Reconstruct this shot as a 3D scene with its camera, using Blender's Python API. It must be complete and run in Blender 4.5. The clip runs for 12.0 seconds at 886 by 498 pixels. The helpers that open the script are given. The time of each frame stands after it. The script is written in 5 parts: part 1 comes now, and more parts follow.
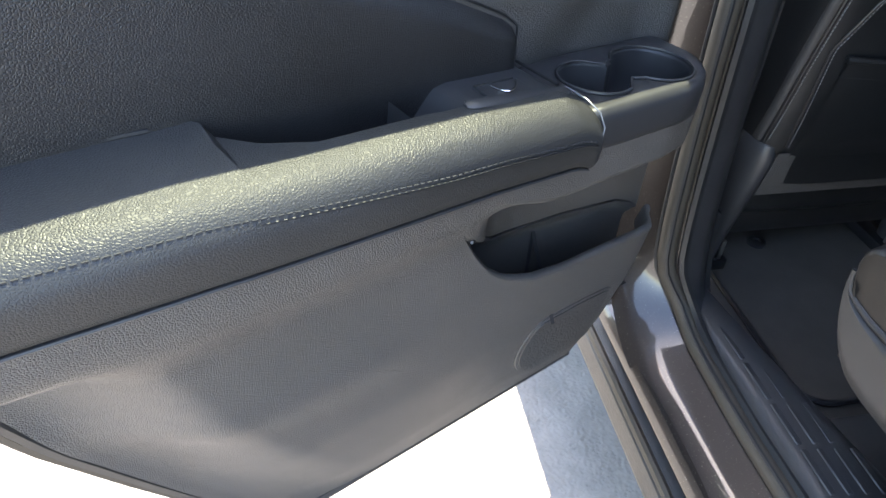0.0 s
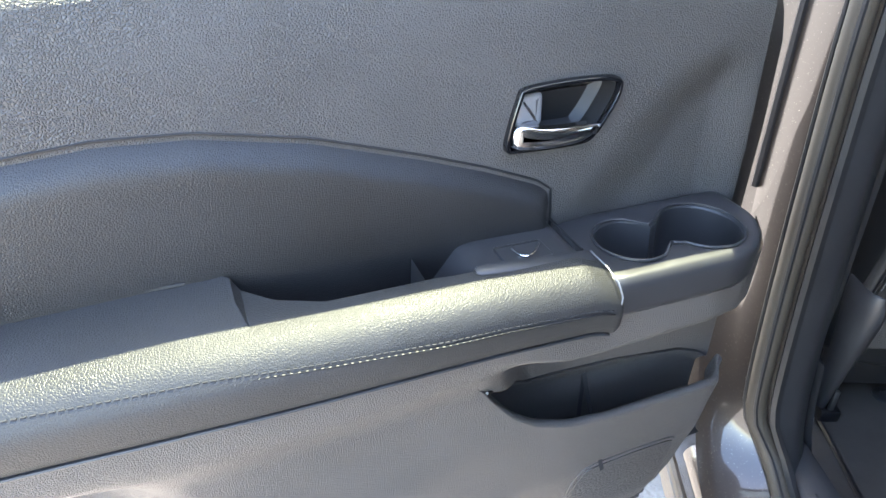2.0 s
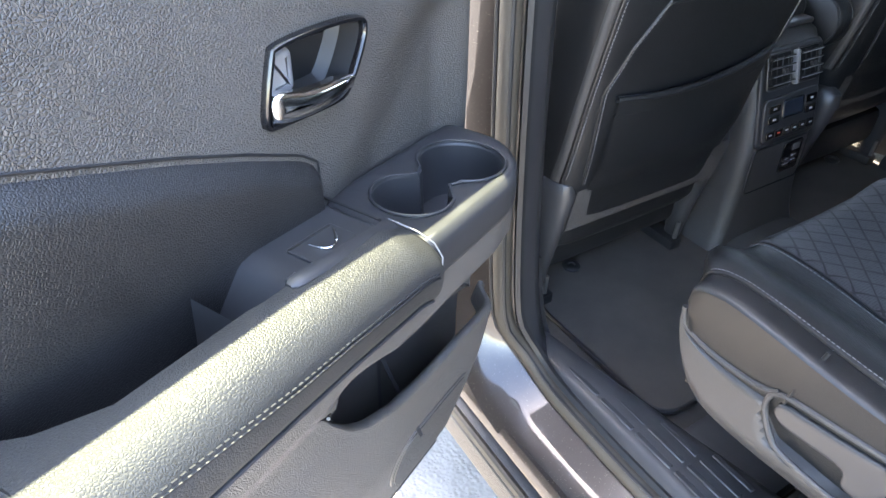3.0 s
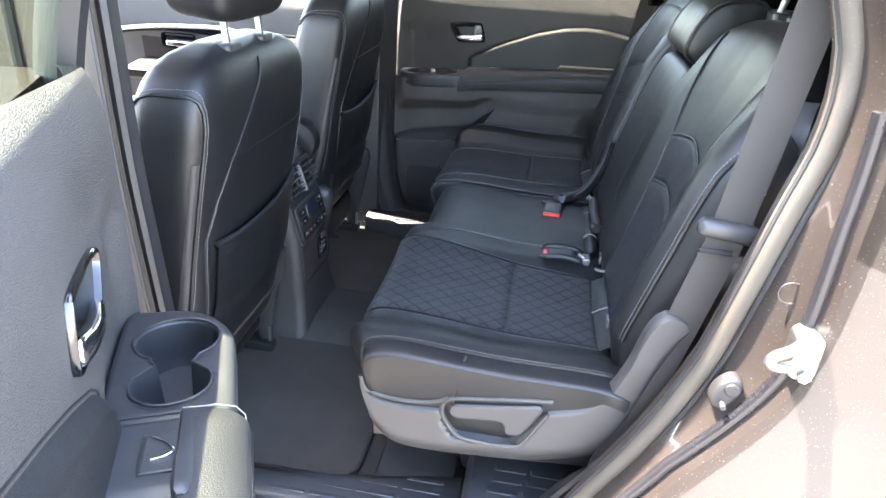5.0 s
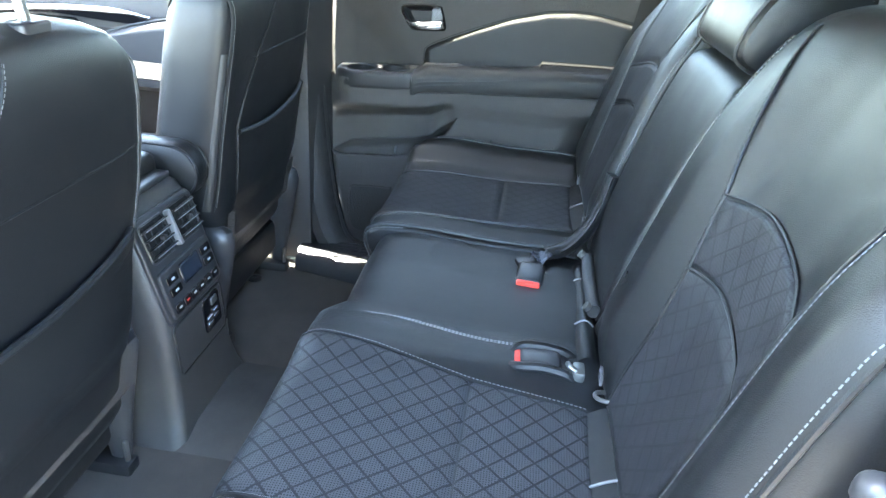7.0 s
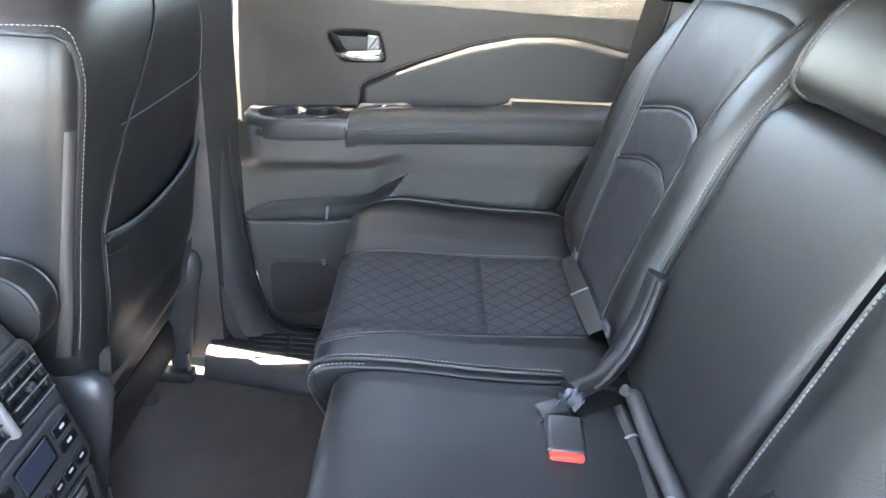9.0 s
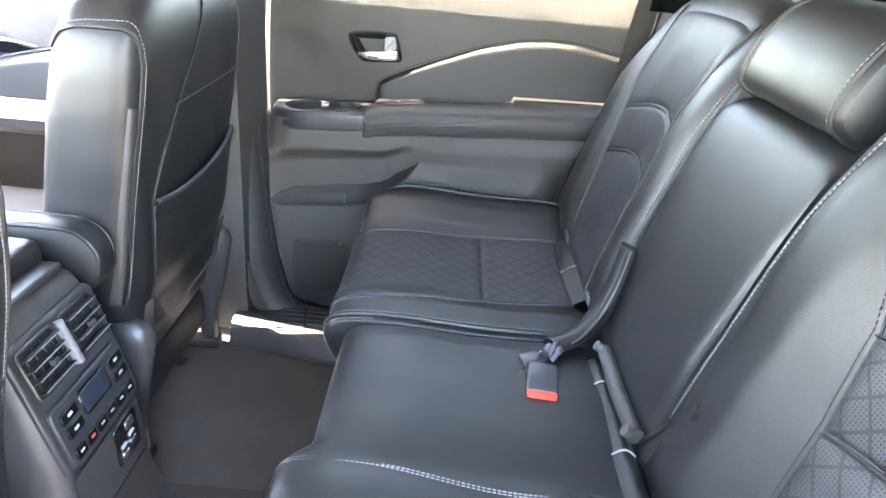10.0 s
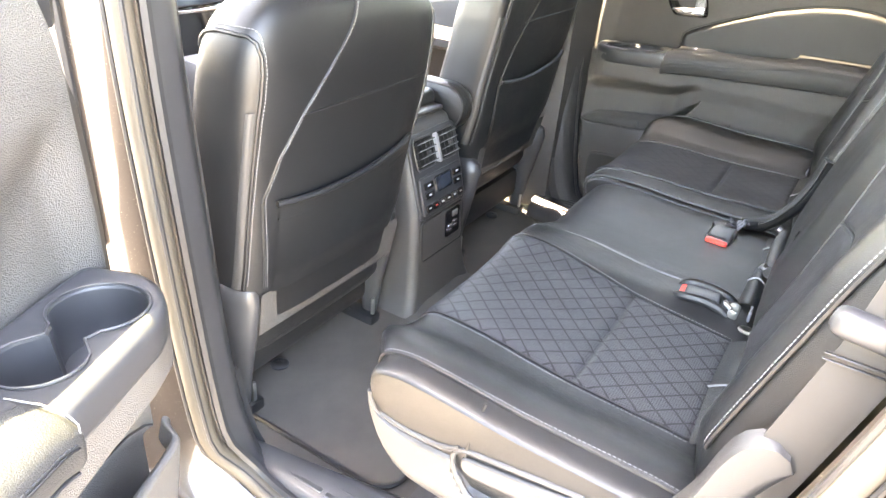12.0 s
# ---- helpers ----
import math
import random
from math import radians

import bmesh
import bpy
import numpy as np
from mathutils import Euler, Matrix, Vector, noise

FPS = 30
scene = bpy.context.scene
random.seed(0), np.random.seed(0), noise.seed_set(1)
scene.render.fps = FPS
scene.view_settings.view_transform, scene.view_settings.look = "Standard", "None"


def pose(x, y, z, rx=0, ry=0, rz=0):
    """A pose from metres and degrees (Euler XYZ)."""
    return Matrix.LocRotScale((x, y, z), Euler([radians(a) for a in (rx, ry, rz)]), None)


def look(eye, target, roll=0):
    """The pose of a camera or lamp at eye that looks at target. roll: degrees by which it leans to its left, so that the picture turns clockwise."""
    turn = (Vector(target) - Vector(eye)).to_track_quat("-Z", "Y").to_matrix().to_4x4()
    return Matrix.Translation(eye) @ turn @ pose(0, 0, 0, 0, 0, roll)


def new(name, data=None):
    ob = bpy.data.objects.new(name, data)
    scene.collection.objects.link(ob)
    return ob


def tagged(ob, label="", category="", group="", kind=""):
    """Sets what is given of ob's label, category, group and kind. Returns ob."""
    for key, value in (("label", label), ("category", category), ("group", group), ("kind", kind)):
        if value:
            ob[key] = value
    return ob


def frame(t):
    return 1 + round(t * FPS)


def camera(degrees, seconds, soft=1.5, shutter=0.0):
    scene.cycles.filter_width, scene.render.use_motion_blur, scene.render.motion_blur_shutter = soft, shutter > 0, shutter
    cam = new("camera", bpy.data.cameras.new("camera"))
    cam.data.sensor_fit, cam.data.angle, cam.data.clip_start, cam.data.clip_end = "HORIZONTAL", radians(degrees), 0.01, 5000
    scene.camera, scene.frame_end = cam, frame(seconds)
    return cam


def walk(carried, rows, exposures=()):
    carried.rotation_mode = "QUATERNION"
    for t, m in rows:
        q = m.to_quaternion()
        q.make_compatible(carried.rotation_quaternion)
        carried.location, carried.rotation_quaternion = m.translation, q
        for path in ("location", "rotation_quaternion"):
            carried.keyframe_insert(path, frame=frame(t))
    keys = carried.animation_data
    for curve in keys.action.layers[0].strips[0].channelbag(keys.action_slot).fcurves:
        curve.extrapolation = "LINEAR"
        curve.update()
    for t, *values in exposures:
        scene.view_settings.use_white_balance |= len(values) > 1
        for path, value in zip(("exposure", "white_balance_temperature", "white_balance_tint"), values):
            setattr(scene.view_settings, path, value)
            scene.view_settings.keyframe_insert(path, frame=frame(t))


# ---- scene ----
cam = camera(68.2, 12.0)
PATH = [
    (0, (0.869, -0.528, 1.353), (-0.622, -0.219, 0.057), 2.9),
    (0.5, (0.875, -0.464, 1.404), (-0.743, -0.496, 0.228), -0.2),
    (1, (0.883, -0.411, 1.436), (-0.778, -0.588, 0.336), -2.3),
    (1.5, (0.878, -0.394, 1.441), (-0.773, -0.598, 0.331), -2.4),
    (2, (0.857, -0.399, 1.435), (-0.791, -0.548, 0.312), -2.1),
    (2.5, (0.792, -0.444, 1.414), (-0.806, -0.187, 0.239), -0.4),
    (3, (0.733, -0.513, 1.392), (-0.599, 0.351, 0.175), 2.0),
    (3.5, (0.781, -0.606, 1.394), (-0.259, 0.69, 0.281), 2.9),
    (3.7, (0.79, -0.642, 1.405), (-0.141, 0.759, 0.322), 2.6),
    (5.3, (0.599, -0.753, 1.488), (0.434, 1.052, 0.642), 4.9),
    (5.5, (0.6, -0.737, 1.488), (0.454, 1.069, 0.643), 5.4),
    (6, (0.658, -0.584, 1.467), (0.457, 1.212, 0.609), 5.5),
    (6.5, (0.713, -0.393, 1.458), (0.417, 1.379, 0.579), 4.3),
    (7, (0.628, -0.213, 1.431), (0.437, 1.562, 0.53), 4.6),
    (7.5, (0.531, -0.058, 1.428), (0.517, 1.731, 0.533), 5.3),
    (7.7, (0.516, 0.002, 1.432), (0.536, 1.789, 0.535), 5.6),
    (9.3, (0.479, 0.219, 1.423), (0.562, 2.012, 0.541), 4.7),
    (9.5, (0.483, 0.194, 1.428), (0.561, 1.988, 0.547), 4.9),
    (10, (0.506, 0.062, 1.434), (0.532, 1.866, 0.57), 5.5),
    (10.5, (0.536, -0.054, 1.434), (0.39, 1.734, 0.549), 5.6),
    (11, (0.641, -0.148, 1.417), (0.142, 1.554, 0.493), 5.8),
    (11.5, (0.7, -0.285, 1.425), (-0.057, 1.29, 0.451), 5.6),
    (11.8, (0.744, -0.386, 1.444), (-0.084, 1.134, 0.442), 5.6),
    (12, (0.786, -0.458, 1.442), (-0.085, 1.052, 0.464), 5.2),
]
walk(cam, [(t, look(eye, goal, roll)) for t, eye, goal, roll in PATH], [
    (0, 3.42, 7100, 12), (0.5, 4.03, 7100, 12), (1, 4.23, 7100, 12), (2, 4.23, 7100, 12), (2.5, 4.18, 7100, 13), (3, 4.54, 7300, 14), (3.7, 5.37, 7500, 15),
    (5.3, 5.00, 7200, 15), (6, 5.22, 7400, 15), (6.5, 5.88, 7900, 13), (7, 5.90, 6700, 5), (7.5, 6.35, 6900, 7), (9.5, 6.45, 7900, 16), (10, 6.55, 7950, 16), (10.5, 6.47, 8000, 16), (11.2, 6.84, 8700, 17), (12, 6.52, 9600, 17)])

# ---- light ----
world = bpy.data.worlds.new("sky")
scene.world = world
world.use_nodes = True
_n = world.node_tree.nodes
_sky = _n.new("ShaderNodeTexSky")
_sky.sky_type, _sky.sun_disc = "NISHITA", False
SUN_DIR = Vector((-0.48, 0.09, 1.0)).normalized()      # towards the sun
_sky.sun_elevation = math.asin(SUN_DIR.z)
_sky.sun_rotation = math.atan2(SUN_DIR.x, SUN_DIR.y)
_n["Background"].inputs["Strength"].default_value = 0.15
world.node_tree.links.new(_sky.outputs[0], _n["Background"].inputs[0])
sun = new("sun", bpy.data.lights.new("sun", "SUN"))
sun.data.energy, sun.data.angle, sun.data.color = 3.3, radians(0.53), (1.0, 0.95, 0.88)
sun.matrix_world = look(SUN_DIR * 20, (0, 0, 0))

# ---- helpers of this scene ----
WORLD = {}


def thing(name, label, category, m=None, group="", kind=""):
    ob = new(name)
    m = m or Matrix()
    ob.matrix_world = m
    ob.empty_display_size = 0.1
    WORLD[ob] = m
    return tagged(ob, label, category, group, kind)


def part(name, bm, material, parent=None, label="", angle=38, local=False):
    """One mesh object under a thing or a part; coordinates are the car's unless local."""
    me = bpy.data.meshes.new(name)
    bmesh.ops.recalc_face_normals(bm, faces=bm.faces)
    bm.to_mesh(me)
    bm.free()
    for p in me.polygons:
        p.use_smooth = True
    me.set_sharp_from_angle(angle=radians(angle))
    me.materials.append(material)
    if parent is not None and not local:
        me.transform(WORLD[parent].inverted())
    ob = new(name, me)
    WORLD[ob] = WORLD.get(parent, Matrix()) if parent is not None else Matrix()
    if parent is not None:
        ob.parent = parent
    return tagged(ob, label)


def lerp(x, xs, ys):
    return float(np.interp(x, xs, ys))


def ss(a, b, x):
    t = min(max((x - a) / (b - a), 0.0), 1.0)
    return t * t * (3 - 2 * t)


def curve(pts, n, closed=False):
    """n points on a smooth line through pts, evenly spaced."""
    p = [Vector(q) for q in pts]
    k = len(p)
    out = []
    spans = k if closed else k - 1
    for i in range(spans):
        a, b = p[i], p[(i + 1) % k]
        z0 = p[(i - 1) % k] if closed or i > 0 else a * 2 - b
        z1 = p[(i + 2) % k] if closed or i + 2 < k else b * 2 - a
        for j in range(12):
            t = j / 12
            out.append(0.5 * (2 * a + (b - z0) * t + (2 * z0 - 5 * a + 4 * b - z1) * t * t + (3 * a - z0 - 3 * b + z1) * t ** 3))
    out.append(p[0] if closed else p[-1])
    d = [0.0]
    for a, b in zip(out, out[1:]):
        d.append(d[-1] + (b - a).length)
    res, i = [], 0
    for j in range(n):
        s = d[-1] * j / (n if closed else n - 1)
        while i < len(d) - 2 and d[i + 1] < s:
            i += 1
        f = (s - d[i]) / max(d[i + 1] - d[i], 1e-9)
        res.append(out[i].lerp(out[i + 1], min(max(f, 0), 1)))
    return res


def loft(rings, closed=True, caps=(True, True), bm=None):
    bm = bm or bmesh.new()
    vs = [[bm.verts.new(p) for p in r] for r in rings]
    n = len(vs[0])
    for a, b in zip(vs, vs[1:]):
        for i in range(n if closed else n - 1):
            j = (i + 1) % n
            bm.faces.new((a[i], a[j], b[j], b[i]))
    if closed and caps[0]:
        bm.faces.new(vs[0][::-1])
    if closed and caps[1]:
        bm.faces.new(vs[-1])
    return bm


def grid(f, nu, nv, bm=None):
    return loft([[f(i / nu, j / nv) for j in range(nv + 1)] for i in range(nu + 1)], closed=False, bm=bm)


def tube(pts, r, n=6, bm=None, flat=1.0, up=None):
    """A round rod along pts; flat squeezes it along up."""
    pts = [Vector(p) for p in pts]
    rings = []
    side = None
    for i, p in enumerate(pts):
        d = (pts[min(i + 1, len(pts) - 1)] - pts[max(i - 1, 0)]).normalized()
        if up is not None:
            side = d.cross(Vector(up)).normalized()
        elif side is None:
            side = d.orthogonal().normalized()
        else:
            side = (side - d * side.dot(d)).normalized()
        o = d.cross(side)
        rings.append([p + side * math.cos(a) * r + o * math.sin(a) * r * flat for a in [2 * math.pi * k / n for k in range(n)]])
    return loft(rings, bm=bm)


def dashes(pts, r, step=0.006, fill=0.62):
    """Sewn thread along pts: one short stitch after the other."""
    pts = [Vector(p) for p in pts]
    length = sum((b - a).length for a, b in zip(pts, pts[1:]))
    n = max(int(length / step), 2)
    q = curve(pts, n * 3 + 1)
    bm = bmesh.new()
    for i in range(n):
        a, b = q[3 * i], q[3 * i + 3]
        tube([a, a.lerp(b, fill)], r, 5, bm)
    return bm


def rbox(c, s, r=0.004, seg=2, bm=None, m=None):
    b2 = bmesh.new()
    bmesh.ops.create_cube(b2, size=1)
    for v in b2.verts:
        v.co = Vector((v.co.x * s[0], v.co.y * s[1], v.co.z * s[2]))
    if r > 0:
        bmesh.ops.bevel(b2, geom=b2.edges[:], offset=min(r, min(s) * 0.45), segments=seg, profile=0.5, affect="EDGES")
    for v in b2.verts:
        v.co = (m @ v.co if m else v.co) + Vector(c)
    if bm is None:
        return b2
    tmp = bpy.data.meshes.new("tmp")
    b2.to_mesh(tmp)
    bm.from_mesh(tmp)
    b2.free()
    bpy.data.meshes.remove(tmp)
    return bm


def shrink(pts, d):
    """A closed flat outline (2D) moved inwards by d, roughly."""
    n = len(pts)
    area = sum(pts[i][0] * pts[(i + 1) % n][1] - pts[(i + 1) % n][0] * pts[i][1] for i in range(n))
    sgn = 1 if area > 0 else -1
    out = []
    for i in range(n):
        a, b = Vector(pts[i - 1][:2]), Vector(pts[(i + 1) % n][:2])
        t = (b - a).normalized()
        out.append((pts[i][0] - t.y * d * sgn, pts[i][1] + t.x * d * sgn))
    return out


def plate(outline, place, h0, h1, r=0.004):
    """A slab with a rounded upper rim. place(a, b, h) lays the outline into the world."""
    rings = [[place(a, b, h0) for a, b in outline], [place(a, b, h1 - r) for a, b in outline]]
    for k in (0.35, 0.75, 1.0):
        o = shrink(outline, r * (1 - math.sqrt(max(0, 1 - k * k))))
        rings.append([place(a, b, h1 - r + r * k) for a, b in o])
    o = shrink(outline, r * 2)
    rings.append([place(a, b, h1) for a, b in o])
    return loft(rings)


def rrect(x0, y0, x1, y1, r, n=5):
    out = []
    for cx, cy, a0 in ((x1 - r, y1 - r, 0), (x0 + r, y1 - r, 90), (x0 + r, y0 + r, 180), (x1 - r, y0 + r, 270)):
        for k in range(n + 1):
            a = radians(a0 + 90 * k / n)
            out.append((cx + r * math.cos(a), cy + r * math.sin(a)))
    return out


def patch(outline, place, h, n=8):
    """A thin sheet that follows a curved surface inside an outline."""
    cx, cz = sum(p[0] for p in outline) / len(outline), sum(p[1] for p in outline) / len(outline)
    rings = [[place(a, b, -0.002) for a, b in outline]]
    for k in np.linspace(0.985, 0.02, n):
        rings.append([place(cx + (a - cx) * k, cz + (b - cz) * k, h) for a, b in outline])
    return loft(rings, caps=(False, True))


# ---- materials ----
def material(name, color, rough, metal=0.0, grain=0.0, scale=400.0, kind="noise", mottled=0.15, coat=0.0, spec=0.5, rvar=0.08, dirt=0.0):
    """A surface with fine relief, a slow change of tone and of gloss."""
    m = bpy.data.materials.new(name)
    m.use_nodes = True
    nt = m.node_tree
    b = nt.nodes["Principled BSDF"]
    b.inputs["Roughness"].default_value = rough
    b.inputs["Metallic"].default_value = metal
    b.inputs["Specular IOR Level"].default_value = spec
    b.inputs["Coat Weight"].default_value = coat
    b.inputs["Coat Roughness"].default_value = 0.05
    co = nt.nodes.new("ShaderNodeTexCoord")
    slow = nt.nodes.new("ShaderNodeTexNoise")
    slow.inputs["Scale"].default_value = 7
    slow.inputs["Detail"].default_value = 6
    slow.inputs["Roughness"].default_value = 0.65
    nt.links.new(co.outputs["Object"], slow.inputs["Vector"])
    ramp = nt.nodes.new("ShaderNodeMapRange")
    ramp.inputs["To Min"].default_value, ramp.inputs["To Max"].default_value = 1 - mottled, 1 + mottled
    ramp.inputs["From Min"].default_value, ramp.inputs["From Max"].default_value = 0.3, 0.7
    nt.links.new(slow.outputs["Fac"], ramp.inputs["Value"])
    mul = nt.nodes.new("ShaderNodeVectorMath")
    mul.operation = "SCALE"
    mul.inputs[0].default_value = color
    nt.links.new(ramp.outputs[0], mul.inputs["Scale"])
    last = mul.outputs[0]
    if dirt > 0:
        spots = nt.nodes.new("ShaderNodeTexNoise")
        spots.inputs["Scale"].default_value = 420
        spots.inputs["Detail"].default_value = 2
        nt.links.new(co.outputs["Object"], spots.inputs["Vector"])
        th = nt.nodes.new("ShaderNodeMapRange")
        th.inputs["From Min"].default_value, th.inputs["From Max"].default_value = 0.66, 0.78
        th.inputs["To Max"].default_value = dirt
        nt.links.new(spots.outputs["Fac"], th.inputs["Value"])
        mix = nt.nodes.new("ShaderNodeMix")
        mix.data_type = "RGBA"
        mix.inputs["B"].default_value = (0.35, 0.32, 0.28, 1)
        nt.links.new(th.outputs[0], mix.inputs["Factor"])
        nt.links.new(last, mix.inputs["A"])
        last = mix.outputs["Result"]
    nt.links.new(last, b.inputs["Base Color"])
    rr = nt.nodes.new("ShaderNodeMapRange")
    rr.inputs["To Min"].default_value, rr.inputs["To Max"].default_value = max(rough - rvar, 0.02), rough + rvar
    rr.inputs["From Min"].default_value, rr.inputs["From Max"].default_value = 0.3, 0.7
    nt.links.new(slow.outputs["Fac"], rr.inputs["Value"])
    nt.links.new(rr.outputs[0], b.inputs["Roughness"])
    if grain > 0:
        if kind == "pebble":
            tex = nt.nodes.new("ShaderNodeTexVoronoi")
            tex.feature = "DISTANCE_TO_EDGE"
            top = nt.nodes.new("ShaderNodeMapRange")
            top.interpolation_type = "SMOOTHSTEP"
            top.inputs["From Max"].default_value = 0.28
            nt.links.new(tex.outputs["Distance"], top.inputs["Value"])
            src = top.outputs[0]
        elif kind == "cells":
            tex = nt.nodes.new("ShaderNodeTexVoronoi")
            tex.feature = "SMOOTH_F1"
            src = tex.outputs["Distance"]
        else:
            tex = nt.nodes.new("ShaderNodeTexNoise")
            tex.inputs["Detail"].default_value = 3
            src = tex.outputs["Fac"]
        tex.inputs["Scale"].default_value = scale
        nt.links.new(co.outputs["Object"], tex.inputs["Vector"])
        bump = nt.nodes.new("ShaderNodeBump")
        bump.inputs["Strength"].default_value = grain
        bump.inputs["Distance"].default_value = 0.4 / scale
        nt.links.new(src, bump.inputs["Height"])
        nt.links.new(bump.outputs[0], b.inputs["Normal"])
    return m


def diamond_leather(name, ax, ay, color, rough, ink=0.75):
    """Perforated leather with sewn diamond lines; ax and ay are the two axes of the pattern in metres."""
    m = material(name, color, rough, grain=0.5, scale=700, kind="cells", mottled=0.12, spec=0.24)
    nt = m.node_tree
    b = nt.nodes["Principled BSDF"]
    co = nt.nodes.new("ShaderNodeTexCoord")

    def dot(v):
        d = nt.nodes.new("ShaderNodeVectorMath")
        d.operation = "DOT_PRODUCT"
        d.inputs[1].default_value = v
        nt.links.new(co.outputs["Object"], d.inputs[0])
        return d.outputs["Value"]

    def op(kind, a, bb=None):
        d = nt.nodes.new("ShaderNodeMath")
        d.operation = kind
        for i, s in enumerate((a, bb)):
            if s is None:
                continue
            if isinstance(s, (int, float)):
                d.inputs[i].default_value = s
            else:
                nt.links.new(s, d.inputs[i])
        return d.outputs[0]

    a, c = Vector(ax), Vector(ay)
    lines = []
    for s in (1, -1):
        v = op("ABSOLUTE", op("SUBTRACT", op("FRACT", dot(a / 0.038 + c * s / 0.036)), 0.5))
        lines.append(op("LESS_THAN", v, 0.060))
    line = op("MAXIMUM", lines[0], lines[1])
    hx = op("SUBTRACT", op("FRACT", dot(a / 0.0034)), 0.5)
    hy = op("SUBTRACT", op("FRACT", dot(c / 0.0034)), 0.5)
    hole = op("LESS_THAN", op("ADD", op("MULTIPLY", hx, hx), op("MULTIPLY", hy, hy)), 0.085)
    dark = op("MAXIMUM", op("MULTIPLY", line, ink), op("MULTIPLY", hole, 0.85))
    mix = nt.nodes.new("ShaderNodeMix")
    mix.data_type = "RGBA"
    src = b.inputs["Base Color"].links[0].from_socket
    nt.links.new(src, mix.inputs["A"])
    mix.inputs["B"].default_value = (0.004, 0.004, 0.005, 1)
    nt.links.new(dark, mix.inputs["Factor"])
    nt.links.new(mix.outputs["Result"], b.inputs["Base Color"])
    bump = nt.nodes.new("ShaderNodeBump")
    bump.inputs["Strength"].default_value = 0.8
    bump.inputs["Distance"].default_value = 0.0012
    bump.invert = True
    nt.links.new(dark, bump.inputs["Height"])
    nt.links.new(b.inputs["Normal"].links[0].from_socket, bump.inputs["Normal"])
    nt.links.new(bump.outputs[0], b.inputs["Normal"])
    return m


def glass_material(name, tint):
    m = bpy.data.materials.new(name)
    m.use_nodes = True
    nt = m.node_tree
    nt.nodes.clear()
    out = nt.nodes.new("ShaderNodeOutputMaterial")
    mix = nt.nodes.new("ShaderNodeMixShader")
    t = nt.nodes.new("ShaderNodeBsdfTransparent")
    t.inputs[0].default_value = (*tint, 1)
    g = nt.nodes.new("ShaderNodeBsdfGlossy")
    g.inputs["Roughness"].default_value = 0.02
    mix.inputs[0].default_value = 0.07
    nt.links.new(t.outputs[0], mix.inputs[1])
    nt.links.new(g.outputs[0], mix.inputs[2])
    nt.links.new(mix.outputs[0], out.inputs[0])
    return m


LEATHER = material("black_leather", (0.0095, 0.0100, 0.0108), 0.38, spec=0.44, grain=0.22, scale=520, kind="pebble")
LEATHER_DOOR = material("door_leather", (0.013, 0.0125, 0.013), 0.45, spec=0.50, grain=0.38, scale=460, kind="pebble")
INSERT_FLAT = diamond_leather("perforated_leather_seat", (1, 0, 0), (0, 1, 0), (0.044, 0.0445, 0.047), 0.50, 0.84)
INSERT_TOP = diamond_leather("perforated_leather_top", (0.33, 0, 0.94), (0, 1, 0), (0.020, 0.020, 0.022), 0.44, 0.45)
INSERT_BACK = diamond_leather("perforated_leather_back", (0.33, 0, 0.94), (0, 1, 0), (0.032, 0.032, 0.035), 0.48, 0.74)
PLASTIC = material("grained_plastic", (0.034, 0.033, 0.033), 0.44, grain=0.3, scale=650, kind="pebble")
PLASTIC_SMOOTH = material("satin_plastic", (0.027, 0.027, 0.029), 0.41, grain=0.15, scale=900)
LEATHER_ARM = material("armrest_leather", (0.025, 0.0245, 0.024), 0.50, spec=0.42, grain=0.30, scale=440, kind="pebble")
PANEL = material("door_panel_plastic", (0.058, 0.054, 0.051), 0.45, grain=0.85, scale=420, kind="pebble")
PANEL_LOW = material("lower_door_plastic", (0.072, 0.067, 0.063), 0.46, grain=0.7, scale=460, kind="pebble")
# Black plastic, also laid into recesses in place of their shade.
DARK = material("black_plastic_and_shade", (0.008, 0.008, 0.009), 0.5, grain=0.2, scale=800)
RUBBER = material("black_rubber", (0.014, 0.014, 0.015), 0.5, grain=0.2, scale=900, dirt=0.05)
SEAL = material("smooth_black_seal", (0.010, 0.010, 0.012), 0.30, grain=0.1, scale=900, dirt=0.05)
RUBBER_GREY = material("dusty_weatherstrip", (0.046, 0.038, 0.028), 0.62, grain=0.5, scale=900, dirt=0.15)
PAINT = material("bronze_grey_paint", (0.031, 0.0245, 0.021), 0.40, metal=0.35, grain=0.06, scale=2500, mottled=0.02, coat=1.0, dirt=0.45, rvar=0.015)
CARPET = material("dark_carpet", (0.060, 0.055, 0.050), 0.95, grain=1.0, scale=900, mottled=0.25, spec=0.2, dirt=0.08)
MAT = material("carpet_floor_mat", (0.070, 0.061, 0.053), 0.95, grain=1.0, scale=1100, mottled=0.2, spec=0.2, dirt=0.06)
# Black that stands for unlit depth in the vents and panel joint.
DEPTH_BLACK = material("painted_depth_black", (0.003, 0.003, 0.003), 0.7, mottled=0.1)
CHROME = material("chrome", (0.78, 0.78, 0.80), 0.12, metal=1.0, mottled=0.04, rvar=0.04)
STEEL = material("galvanised_steel", (0.30, 0.30, 0.29), 0.42, metal=1.0, mottled=0.12, grain=0.1, scale=300)
RED = material("red_plastic", (0.75, 0.06, 0.04), 0.4, mottled=0.06)
WEB = material("grey_webbing", (0.019, 0.0165, 0.015), 0.66, grain=0.8, scale=1500, mottled=0.06)
THREAD = material("grey_thread", (0.17, 0.17, 0.17), 0.7, mottled=0.1)
